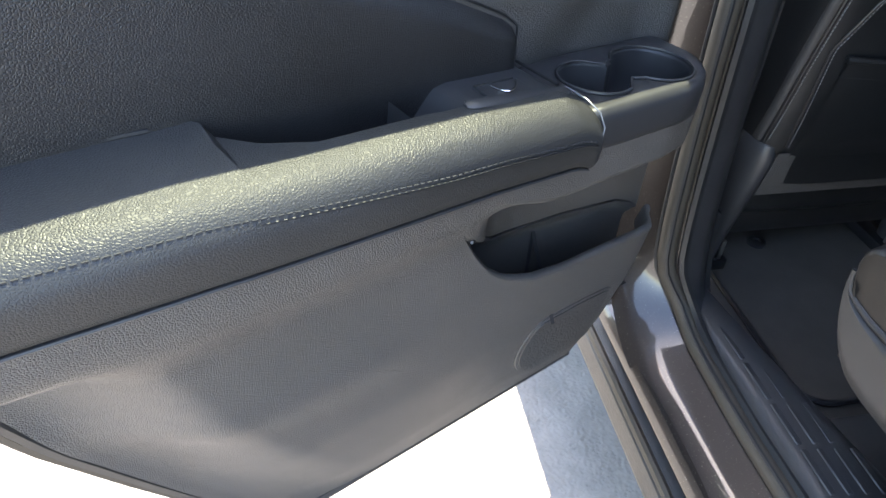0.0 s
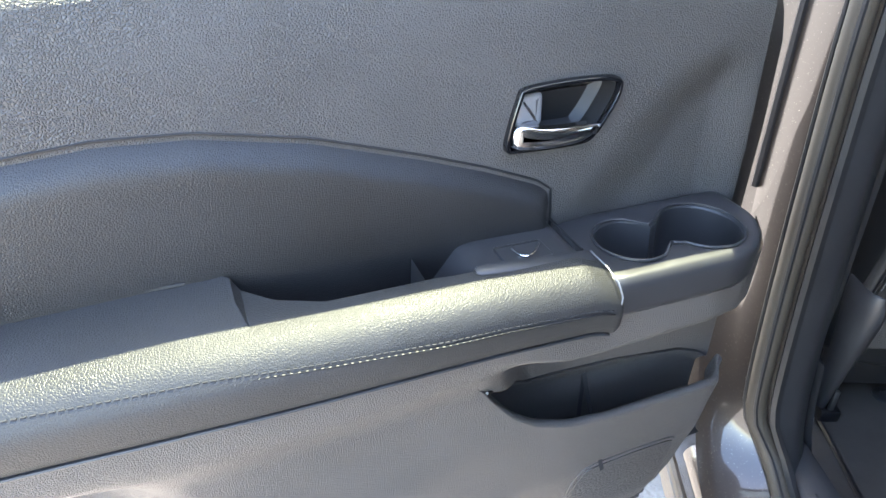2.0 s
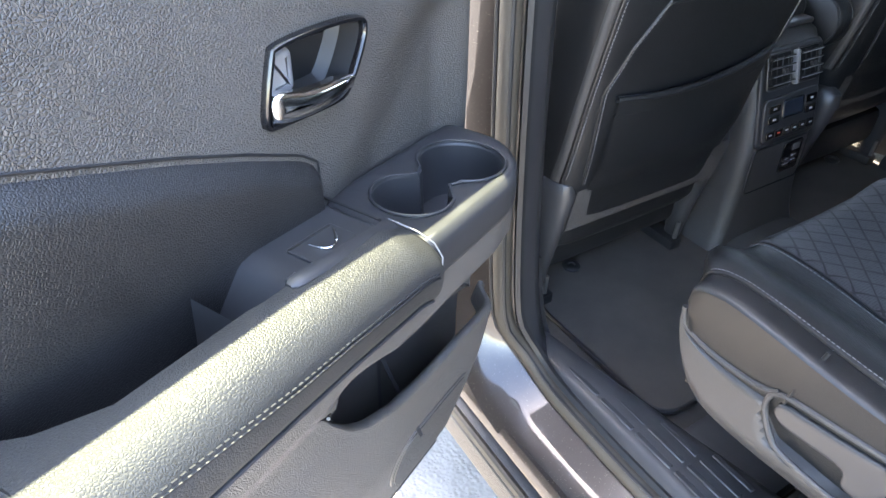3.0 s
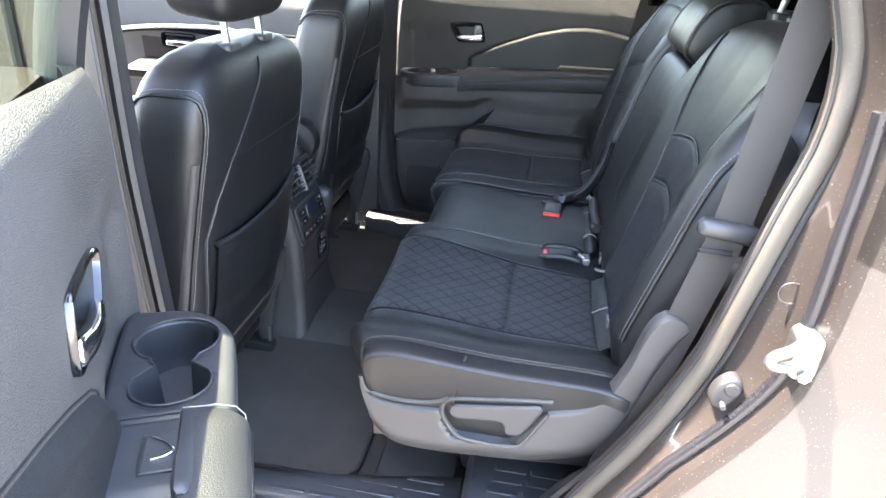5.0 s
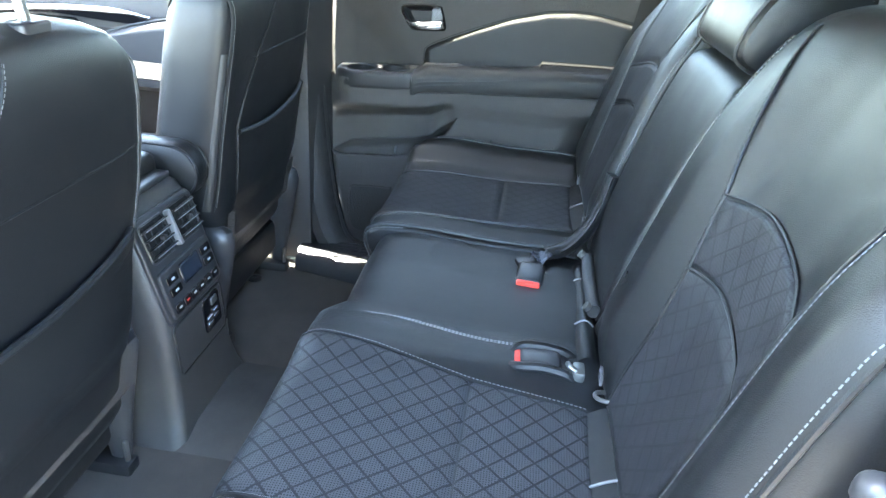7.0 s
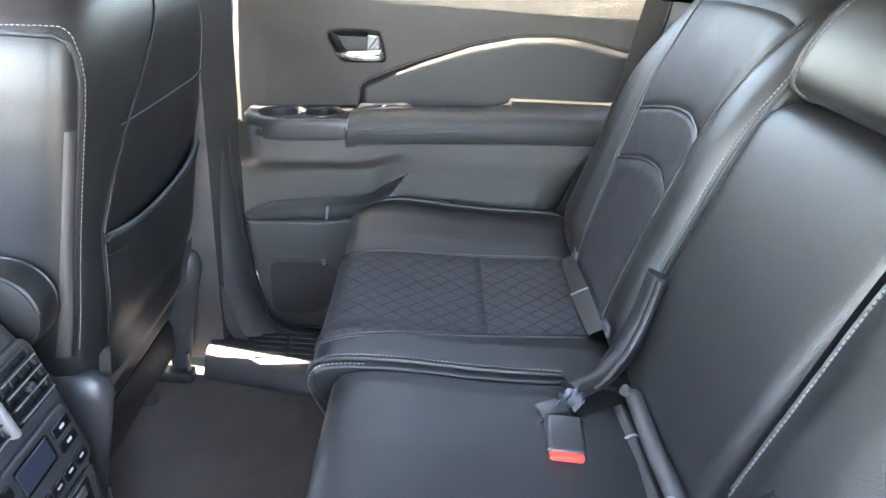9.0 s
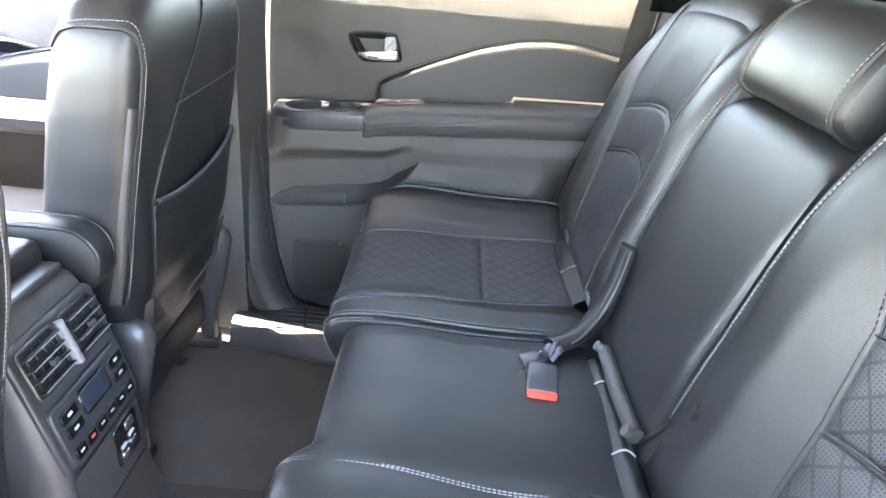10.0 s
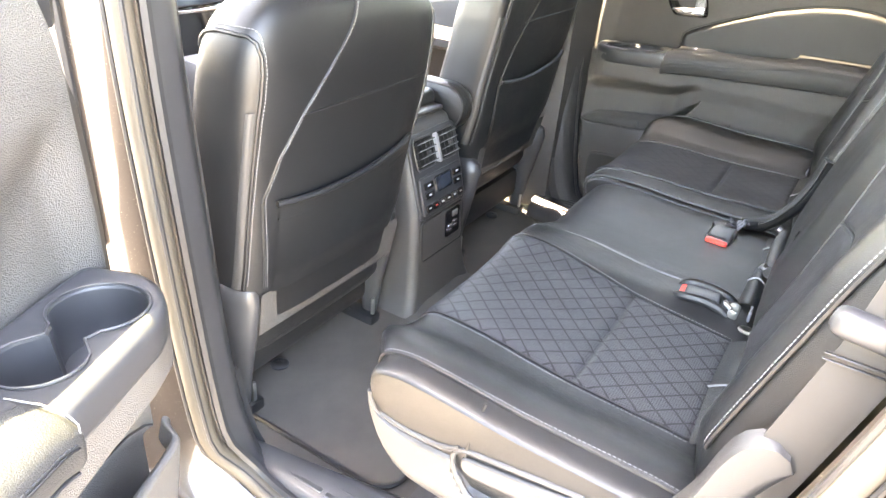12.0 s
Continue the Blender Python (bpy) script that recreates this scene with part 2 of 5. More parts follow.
PIANO = material("gloss_black", (0.006, 0.006, 0.007), 0.08, mottled=0.05, coat=0.3)
GREYTRIM = material("silver_grey_trim", (0.20, 0.20, 0.21), 0.4, metal=0.3, mottled=0.06)
ASPHALT = material("asphalt", (0.215, 0.200, 0.180), 0.9, grain=1.0, scale=110, kind="cells", mottled=0.25, spec=0.25, dirt=0.25)
GRILLE = material("speaker_grille_plastic", (0.045, 0.043, 0.042), 0.5, grain=1.0, scale=260, kind="cells")
HEADLINER = material("grey_headliner", (0.30, 0.29, 0.28), 0.95, grain=0.4, scale=800)
THREAD_DARK = material("dark_thread", (0.020, 0.020, 0.022), 0.8, mottled=0.1)
WHITE = material("white_print", (0.40, 0.40, 0.40), 0.5, mottled=0.05)
TAG = material("white_tag", (0.085, 0.085, 0.095), 0.7, mottled=0.2)
GLASS = glass_material("window_glass", (0.55, 0.57, 0.53))
GLASS_CLEAR = glass_material("clear_glass", (0.69, 0.735, 0.655))
DARK_GLASS = glass_material("dark_privacy_glass", (0.16, 0.17, 0.16))
PRIVACY = glass_material("privacy_glass", (0.55, 0.56, 0.54))
SCREEN = material("grey_display", (0.02, 0.025, 0.035), 0.15, mottled=0.05)

# ---- ground ----
def ground_sheet():
    bm = bmesh.new()
    xs = [-300, -60, -12, -3, 0, 3, 12, 60, 300]
    rows = [[bm.verts.new((x, y, 0)) for y in xs] for x in xs]
    for a, b in zip(rows, rows[1:]):
        for i in range(len(xs) - 1):
            bm.faces.new((a[i], b[i], b[i + 1], a[i + 1]))
    return tagged(part("ground", bm, ASPHALT), "sunlit grey asphalt of a car park", "ground", kind="structure")


ground_sheet()

# ---- car body ----
YC = 0.797                         # the car's middle plane
V = Vector


def flip(p):
    return V((p[0], 2 * YC - p[1], p[2]))


body = thing("car_body", "bronze-grey metallic SUV body with open door aperture", "car body", kind="structure")
# the door aperture, as x and z of its edge, from the front top round the sill to the rear top
LOOP = [(0.035, 1.45), (0.037, 1.28), (0.040, 1.164), (0.048, 1.046), (0.059, 0.907), (0.075, 0.75), (0.095, 0.63), (0.13, 0.55), (0.19, 0.515), (0.30, 0.505), (0.45, 0.505), (0.58, 0.52),
        (0.68, 0.60), (0.768, 0.749), (0.824, 0.856), (0.871, 0.975), (0.889, 1.045), (0.913, 1.165), (0.924, 1.222), (0.940, 1.298), (0.940, 1.372), (0.920, 1.443), (0.84, 1.60), (0.70, 1.655), (0.30, 1.67), (0.09, 1.63), (0.045, 1.55)]
NL = 120
loop2 = [(p.x, p.y) for p in curve([(a, b, 0) for a, b in LOOP], NL, closed=True)]


def loop_at(out, yf):
    """The aperture's edge widened by out (a number or a function of x and z), at the depth yf(x, z)."""
    o = []
    n = len(loop2)
    for i, (a, b) in enumerate(loop2):
        d = out(a, b) if callable(out) else out
        t = (V(loop2[(i + 1) % n]) - V(loop2[i - 1])).normalized()
        nx, nz = t.y, -t.x            # outwards for a loop that runs anticlockwise seen from outside
        o.append(V((a + nx * d, yf(a, b), b + nz * d)))
    return o


def cy(near):
    return V if near else flip


def body_side(near):
    flip = cy(near)
    g = lambda p: flip((p[0], p[1] + (0.13 * ss(1.47, 1.70, p[2]) if near else 0.0), p[2]))
    sl = lambda x, z: ss(0.62, 0.52, z) if x < 0.75 else 0.0
    def oo(x, z):
        """How wide the painted jamb is."""
        if x > 0.6 and z > 0.6:
            return lerp(z, (0.60, 0.75, 0.86, 0.95, 1.03, 1.12, 1.20, 1.30, 1.40), (0.026, 0.012, 0.020, 0.044, 0.062, 0.056, 0.040, 0.018, 0.010))
        return lerp(z, (0.52, 0.62, 0.8), (0.030, 0.06, 0.12)) if x < 0.3 and z < 1.5 else 0.03
    rings = [
        loop_at(-0.014, lambda x, z: 0.052 + 0.020 * sl(x, z)),
        loop_at(0.002, lambda x, z: 0.034 + 0.030 * sl(x, z)),
        loop_at(lambda x, z: 0.25 * oo(x, z), lambda x, z: 0.016 + 0.030 * sl(x, z)),
        loop_at(lambda x, z: 0.6 * oo(x, z), lambda x, z: 0.002 + 0.008 * sl(x, z)),
        loop_at(lambda x, z: 0.85 * oo(x, z), lambda x, z: -0.010 - 0.012 * sl(x, z)),
        loop_at(lambda x, z: oo(x, z) + 0.004, lambda x, z: -0.024 - 0.010 * sl(x, z)),
        loop_at(lambda x, z: oo(x, z) + 0.018, lambda x, z: -0.040 - 0.006 * sl(x, z)),
    ]
    part("door_jamb", loft([[g(p) for p in r] for r in rings], caps=(False, False)), PAINT, body)
    skin = [rings[-1],
        loop_at(lambda x, z: oo(x, z) + 0.032, lambda x, z: -0.050 if z < 1.5 else 0.0),
        loop_at(lambda x, z: oo(x, z) + 0.055, lambda x, z: -0.060 if z < 1.5 else 0.02),
        loop_at(lambda x, z: oo(x, z) + 0.075, lambda x, z: -0.068 - 0.004 * ss(1.2, 0.8, z) if z < 1.5 else 0.03),
        loop_at(lambda x, z: oo(x, z) + 0.12, lambda x, z: -0.085 - 0.02 * ss(1.2, 0.8, z) if z < 1.5 else 0.05),
        loop_at(lambda x, z: oo(x, z) + 0.22, lambda x, z: -0.108 - 0.03 * ss(1.3, 0.6, z) if z < 1.5 else 0.09),
        loop_at(lambda x, z: 0.42 if z < 1.5 else 0.1, lambda x, z: -0.120 - 0.05 * ss(1.3, 0.5, z) if z < 1.5 else 0.12),
        loop_at(lambda x, z: 1.0 if z < 1.5 else 0.12, lambda x, z: -0.120 - 0.05 * ss(1.3, 0.5, z) if z < 1.5 else 0.12)]
    for r in skin[3:]:
        for p in r:
            p.x = min(max(p.x, -1.72), 2.05)
            p.z = min(max(p.z, 0.34), 1.19 if p.x < 0.04 else 1.46)
            if p.x < 0.1:
                p.y = max(p.y, -0.088 + (0.133 * ss(-0.05, -0.20, p.x) if near else 0.0))
    sides = ([i for i, (x, z) in enumerate(loop2) if x > 0.70 and 0.60 < z < 1.45], [i for i, (x, z) in enumerate(loop2) if x < 0.12 and 0.58 < z < 1.22])
    for k, idx in zip(("rear_wing", "front_door_skin"), sides):
        part(k, loft([[g(r[i]) for i in idx] for r in skin], closed=False), PAINT, body, "bronze-grey metallic paint with dust specks")
    top = [i for i, (x, z) in enumerate(loop2) if z > 1.19]
    cut = next((k for k in range(1, len(top)) if top[k] != top[k - 1] + 1), 0)
    top = top[cut:] + top[:cut]
    part("roof_rail", loft([[g(r[i]) for i in top] for r in skin[:3]], closed=False), PAINT, body)
    keep = sides[0]
    # weatherstrip round the aperture
    ws = loop_at(-0.003, lambda x, z: 0.026 + 0.036 * sl(x, z))
    part("weatherstrip", tube([g(p) for p in ws + ws[:1]], 0.016, 10), RUBBER_GREY if near else RUBBER, body, "dusty rubber door seal")
    if near:
        for o, dy in ((-0.0165, 0.020), (0.010, 0.013)):
            gr = loop_at(o, lambda x, z: dy + 0.036 * sl(x, z))
            part("groove", tube([g(p) for p in gr + gr[:1]], 0.0035, 6), RUBBER, body)
    lip = loop_at(lambda x, z: -0.016 + 0.012 * ss(0.72, 0.80, x), lambda x, z: 0.050 + 0.026 * sl(x, z))
    part("seal_lip", tube([g(p) for p in lip + lip[:1]], 0.008, 6), RUBBER, body)
    if near:
        o2 = loop_at(lambda x, z: oo(x, z) + 0.002, lambda x, z: -0.022 - 0.008 * sl(x, z))
        part("outer_seal", tube([g(o2[i]) for i in keep if o2[i].z < 1.37], 0.0085, 10), SEAL, body, "smooth black outer door seal")
    # inner trim behind the aperture
    rings = [
        loop_at(lambda x, z: -0.018 + 0.014 * ss(0.72, 0.80, x), lambda x, z: 0.056 + 0.02 * sl(x, z)),
        loop_at(lambda x, z: -0.014 + 0.034 * ss(0.72, 0.80, x), lambda x, z: 0.085),
        loop_at(lambda x, z: 0.005 + 0.055 * ss(0.72, 0.80, x), lambda x, z: 0.11),
        loop_at(lambda x, z: 0.05 + 0.05 * ss(0.72, 0.80, x), lambda x, z: 0.125 + 0.03 * ss(0.72, 0.80, x)),
        loop_at(lambda x, z: 0.10 + 0.08 * ss(0.72, 0.80, x) if z > 0.7 else 0.02, lambda x, z: 0.13 + 0.06 * ss(0.72, 0.80, x)),
    ]
    part("aperture_trim", loft([[g(p) for p in r] for r in rings], caps=(False, False)), PLASTIC_SMOOTH if near else PLASTIC, body, "dark grained plastic pillar trim")


body_side(True)
body_side(False)


def rocker(near):
    g = cy(near)
    prof = [(-0.030, 0.430), (-0.058, 0.424), (-0.072, 0.412), (-0.078, 0.38), (-0.060, 0.335), (0.05, 0.32), (0.05, 0.43)]
    bm = loft([[g((x, a, b)) for a, b in prof] for x in (-1.2, 0.3, 0.74)])
    # Pale strip stands for sunlight on the rocker's upper edge.
    part("sunlit_edge", tube([g((x, -0.062, 0.420)) for x in (-0.3, 0.2, 0.72)], 0.009, 8), RUBBER_GREY, body)
    part("sill_edge", loft([[g((x, a, b)) for a, b in ((-0.036, 0.475), (-0.047, 0.462), (-0.049, 0.45), (-0.040, 0.442), (0.03, 0.442), (0.03, 0.475))] for x in (0.06, 0.3, 0.70)]), PAINT, body)
    part("rocker_cover", bm, PLASTIC, body, "dark rocker cover below the sill")


rocker(True)
rocker(False)
for s in (True, False):
    g = cy(s)
    part("middle_pillar", loft([[g((x, y, z)) for x, y in ((-0.12, 0.00), (-0.03, -0.005), (0.02, 0.02), (0.02, 0.09), (-0.12, 0.09))] for z in (0.9, 1.2, 1.45, 1.66)]), PAINT, body)
    part("pillar_seal", tube([g((-0.035, -0.008, z)) for z in (0.95, 1.2, 1.65)], 0.006, 6), RUBBER, body)
# floor pan, far walls that close the car, and an unseen roof for shade
part("floor_pan", rbox((0.0, YC, 0.44), (3.4, 1.50, 0.08), 0.02), CARPET, body, "dark carpet over the car's floor")
# Out of view; far edge stops short to let sun onto the far sill.
part("roof", loft([[V((x, y, 1.72 - 0.05 * abs((y - YC) / 0.68) ** 3 + dz)) for y, dz in
                    [(YC - 0.720 + 1.400 * k / 12, 0) for k in range(13)] + [(YC + 0.68 - 1.400 * k / 12, 0.04) for k in range(13)]] for x in (-0.85, -0.3, 0.3, 0.9, 1.5, 2.0)]), HEADLINER, body, "unseen grey fabric headliner and roof that shade the cabin")
part("roof_skin", loft([[V((x, y, 1.768 - 0.05 * abs((y - YC) / 0.70) ** 3)) for y in np.linspace(YC - 0.722, YC + 0.70, 15)] for x in (-0.87, 0.3, 1.2, 2.04)], closed=False), PAINT, body)
part("rear_wall", rbox((2.0, YC, 1.1), (0.05, 1.36, 1.2), 0.02), PLASTIC, body)
part("fire_wall", rbox((-1.75, YC, 0.75), (0.05, 1.5, 0.7), 0.02), PLASTIC, body)
for s in (True, False):
    g = cy(s)
    # Near-black colour puts the third row's shadow into the trim.
    part("quarter_trim", rbox(g((1.45, 0.16, 0.95)), (0.95, 0.04, 0.8), 0.015), DARK, body)
    # Unseen panes, added to keep daylight out of the cabin's rear.
    part("quarter_window", loft([[g((x, 0.105 + 0.07 * k + d, 1.33 + 0.36 * k)) for k, d in ((0, 0), (0.5, -0.012), (1, 0), (1, 0.004), (0.5, -0.008), (0, 0.004))] for x in (0.90, 1.2, 1.6, 2.02)]), DARK_GLASS, body, "unseen dark glass added to darken the third row")
    part("side_wall", rbox(g((-1.15, 0.10, 0.62)), (1.1, 0.06, 0.5), 0.015), PLASTIC, body)
    a, b = g((-1.65, 0.18, 1.12)), g((-0.85, 0.2, 1.70))
    part("windscreen_pillar", tube([a, a.lerp(b, 0.5) + V((0, 0, 0.03)), b], 0.05, 8), PLASTIC, body)

# sill trim with ribs
def sill_plate(near):
    g = cy(near)
    th = thing("sill_plate", "black plastic door sill plate with raised ribs", "sill plate", Matrix.Translation(g((0.36, 0.12, 0.53))))
    prof = [(0.068, 0.50), (0.070, 0.528), (0.078, 0.538), (0.10, 0.541), (0.17, 0.548), (0.20, 0.546), (0.225, 0.53), (0.245, 0.505), (0.245, 0.49), (0.07, 0.49)]
    yin = lambda x: lerp(x, (0.0, 0.16, 0.35, 0.55, 0.85), (0.115, 0.145, 0.19, 0.235, 0.26)) + (0.0 if near else 0.088 * (1 - ss(0.30, 0.60, x)))
    def x_of(x):
        k = (yin(x) - 0.085) / 0.16
        return [g((x, 0.085 + (a - 0.085) * k if a > 0.085 else a + 0.008, b)) for a, b in prof]
    part("plate", loft([x_of(x) for x in (0.03, 0.10, 0.2, 0.35, 0.5, 0.555)]), PLASTIC_SMOOTH, th)
    step = [(0.078, 0.50), (0.080, 0.585), (0.088, 0.600), (0.10, 0.604), (0.215, 0.612), (0.235, 0.604), (0.24, 0.50)]
    part("rear_plate", loft([[g((x, 0.16 + (a - 0.16) * k, 0.50 + (b - 0.50) * h)) for a, b in step] for x, k, h in ((0.560, 0.96, 0.55), (0.566, 1, 0.9), (0.575, 1, 0.99), (0.585, 1, 1), (0.78, 1, 1), (0.85, 1, 1))]), PLASTIC_SMOOTH, th)
    for k in range(3):
        for j in range(2):
            part("rib", rbox(g((0.632 + 0.064 * j + 0.006 * k, 0.122 + 0.026 * k, 0.6065 + 0.0018 * k)), (0.056, 0.014, 0.0035), 0.0015, 1), PLASTIC_SMOOTH, th)
    for k, y in enumerate((0.105, 0.128, 0.151, 0.174, 0.192)):
        z = lerp(y, (0.10, 0.17, 0.20), (0.541, 0.548, 0.546))
        x = 0.12 + 0.004 * k
        while x < 0.54:
            l = 0.072
            if not (x < 0.575 and x + l > 0.545) and y < yin(x) - 0.035:
                part("rib", rbox(g((x + l / 2, y, z + 0.0005)), (l, 0.010, 0.0035), 0.0015, 1), PLASTIC_SMOOTH, th)
            x += l + 0.008
    return th


sill_plate(True)
sill_plate(False)

# ---- floor mats and seat rails ----
def floor_mat(name, ys, label):
    y0, y1 = ys
    th = thing(name, label, "floor mat", Matrix.Translation((0.08, (y0 + y1) / 2, 0.485)))
    out = [(a, b) for a, b in rrect(-0.32, y0, 0.34, y1, 0.05)]
    part("carpet", plate(out, lambda a, b, h: V((a, b, h)), 0.478, 0.492, 0.004), MAT, th)
    o = [V((a, b, 0.489)) for a, b in out]
    part("binding", tube(o + o[:1], 0.005, 6), RUBBER, th)
    return th


floor_mat("floor_mat", (0.20, 0.66), "dark carpet floor mat behind the front seat")
floor_mat("floor_mat", (0.93, 1.395), "dark carpet floor mat behind the far front seat")
part("centre_tunnel", loft([[V((x, y, z)) for y, z in ((0.62, 0.47), (0.66, 0.50), (0.72, 0.515), (0.87, 0.515), (0.93, 0.50), (0.97, 0.47))] for x in (-1.5, 0.3)], caps=(False, False)), CARPET, body)
for y in (0.338, 1.305):
    th = thing("mat_fastener", "round black plastic mat fastener", "fastener", Matrix.Translation((-0.058, y, 0.494)))
    bm = bmesh.new()
    loft([[V((-0.058 + r * math.cos(a), y + r * math.sin(a), z)) for a in [2 * math.pi * k / 20 for k in range(20)]] for r, z in ((0.02, 0.488), (0.02, 0.496), (0.016, 0.499), (0.008, 0.499), (0.007, 0.496))], bm=bm)
    part("disc", bm, RUBBER, th)

# ---- rear bench ----
REAR = {False: thing("rear_seat", "wide black leather rear seat with perforated diamond inserts and folded armrest", "car seat", Matrix.Translation((0.6, 0.5, 0.5)), "second-row seats"),
        True: thing("rear_seat", "single black leather rear seat with perforated diamond inserts", "car seat", Matrix.Translation((0.6, 1.2, 0.5)), "second-row seats")}
SECT = [V((a, 0, b)) for a, b in ((0.45, 0.70), (0.395, 0.735), (0.358, 0.785), (0.340, 0.828), (0.362, 0.855), (0.45, 0.861), (0.60, 0.852), (0.76, 0.850), (0.81, 0.835))]
NS = 48
sect = curve(SECT, NS)
DZ_Y = (0.085, 0.10, 0.13, 0.165, 0.21, 0.25, 0.40, 0.51, 0.56, 0.61, 0.640, 0.648, 0.656, 0.72, 0.80, 0.92, 0.945)
DZ_V = (0.030, 0.042, 0.047, 0.036, 0.010, 0.000, -0.005, 0.0, 0.012, 0.013, 0.009, 0.005, 0.009, 0.015, 0.018, 0.014, 0.006)


def cushion_surf(s, y, far=False, lift=0.0):
    """The bench cushion's skin: s runs from the lower front edge over the top to the rear."""
    yy = 2 * YC - y if far else y
    k = min(max(s, 0), 1) * (NS - 1)
    i = min(int(k), NS - 2)
    p = sect[i].lerp(sect[i + 1], k - i)
    d = (sect[i + 1] - sect[i]).normalized()
    top = ss(0.74, 0.84, p.z)
    dx = 0.035 * ss(0.645, 0.69, yy) * (1 - ss(0.35, 0.6, p.x)) if not far else 0.0
    side = 0.045 * (1 - ss(0.09, 0.17, yy)) * (1 - ss(0.36, 0.47, p.x))
    return V((p.x - d.z * lift + dx + side, y, p.z + d.x * lift + lerp(yy, DZ_Y, DZ_V) * top))


def s_at_x(x):
    for i in range(NS - 1):
        if sect[i].z > 0.82 and sect[i].x <= x <= sect[i + 1].x:
            return (i + (x - sect[i].x) / (sect[i + 1].x - sect[i].x)) / (NS - 1)
    return 1.0


def cushion_body(y0, y1, far):
    ys = list(np.linspace(y0, y1, 64))
    rings = []
    for j, y in enumerate(ys):
        top = [cushion_surf(i / (NS - 1), y, far) for i in range(NS)]
        ring = top + [V((0.82, y, 0.72)), V((0.60, y, 0.70))]
        rings.append(ring)
    c = lambda r: sum((p for p in r), V()) / len(r)
    first, last = rings[0], rings[-1]
    def ends(r, dy):
        m = c(r)
        out = []
        for k in (0.35, 0.62, 0.82, 0.94, 1.0):
            q = 1 - 0.16 * (1 - math.sqrt(1 - k * k))
            out.append([V((m.x + (p.x - m.x) * (1 - (1 - q) * 0.35), p.y + (dy * ss(0.775, 0.815, p.z) + math.copysign(0.004, dy)) * k, m.z + (p.z - m.z) * q)) for p in r])
        return out
    rings = ends(first, -0.014 if far else -0.026)[::-1] + rings + ends(last, 0.026 if far else 0.014)
    return loft(rings)


def bench_cushion(far):
    m = (lambda y: 2 * YC - y) if far else (lambda y: y)
    th = REAR[far]
    y0, y1 = (0.10, 0.932) if not far else (0.972, m(0.10))
    part("cushion", cushion_body(y0, y1, far), LEATHER, th)
    f = lambda s, y, l=0.0: cushion_surf(s, m(y), far, l)
    yo = lambda x: lerp(x, (0.3, 0.36, 0.6, 0.78), (0.262, 0.270, 0.250, 0.238))
    yi = lambda x: lerp(x, (0.3, 0.36, 0.6, 0.78), (0.565, 0.575, 0.525, 0.500))
    sj = s_at_x(0.602)
    s0, s1 = 0.17, s_at_x(0.765)
    def insert(a, b):
        def q(u, v):
            s = a + (b - a) * u
            p = f(s, 0.4)
            y = yo(p.x) + (yi(p.x) - yo(p.x)) * v
            edge = min(u * (b - a) / 0.012, (1 - u) * (b - a) / 0.012, v / 0.03, (1 - v) / 0.03, 1.0)
            return f(s, y, 0.001 + 0.0035 * math.sin(edge * math.pi / 2))
        return grid(q, 36, 24)
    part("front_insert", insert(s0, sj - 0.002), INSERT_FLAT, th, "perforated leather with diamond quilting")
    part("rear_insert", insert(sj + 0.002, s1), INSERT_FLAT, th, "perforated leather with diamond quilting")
    for fy in (yo, yi):
        pts = [f(s, fy(f(s, 0.4).x), 0.0025) for s in np.linspace(s0, s1, 50)]
        part("piping", tube(pts, 0.0022, 6), LEATHER, th)
        part("stitching", dashes([f(s, fy(f(s, 0.4).x) + (0.006 if fy is yi else -0.006), 0.001) for s in np.linspace(s0, s1, 50)], 0.0007), THREAD, th)
    # outer edge seam and side panel
    sx = [s for s in np.linspace(0.12, 0.985, 60)]
    edge = [f(s, 0.105, 0.002) for s in sx]
    part("edge_piping", tube(edge, 0.0028, 6), LEATHER, th)
    part("stitching", dashes([f(s, 0.111, 0.0010) for s in sx], 0.0006), THREAD, th)
    part("side_seam", tube([V((0.549 - 0.012 * k / 8, m(0.0915 - 0.0165 * math.sin((0.12 + 0.88 * k / 8) * math.pi * 0.62)), 0.905 - 0.085 * k / 8)) for k in range(9)], 0.0025, 6), DARK, th)
    if not far:
        for off in (0.6455, 0.6505):
            part("stitching", dashes([f(s, off - 0.03 * ss(0.4, 0.65, f(s, 0.4).x), 0.0012) for s in np.linspace(0.16, s_at_x(0.70), 50)], 0.0009), THREAD, th)
    else:
        part("piping", tube([f(s, 0.626, 0.002) for s in np.linspace(0.12, s_at_x(0.70), 50)], 0.004, 8), LEATHER, th)
        part("stitching", dashes([f(s, 0.619, 0.0016) for s in np.linspace(0.12, s_at_x(0.70), 50)], 0.0011), THREAD, th)
        part("stitching", dashes([f(s, 0.637, 0.0016) for s in np.linspace(0.12, s_at_x(0.42), 20)], 0.0009), THREAD, th)
    if not far:
        part("centre_flap", grid(lambda u, v: V((0.752 + 0.030 * u, 0.60 + 0.30 * v, 0.862 + 0.010 * math.sin(u * math.pi))), 6, 16), LEATHER, th)
        for y in (0.615, 0.561):
            part("buckle_ridge", tube(curve([V((0.656, y * 0.6 + 0.2352, 0.858)), V((0.670, y, 0.867)), V((0.70, y, 0.870)), V((0.730, y - 0.004, 0.868)), V((0.748, y - 0.004, 0.858))], 20), 0.0075, 8), LEATHER, th, "leather ridge beside the sunk buckle")
        for y in (0.70, 0.84):
            part("flap_seam", tube([V((0.752 + 0.030 * k / 8, y, 0.863 + 0.010 * math.sin(k / 8 * math.pi))) for k in range(9)], 0.0018, 6), THREAD, th)
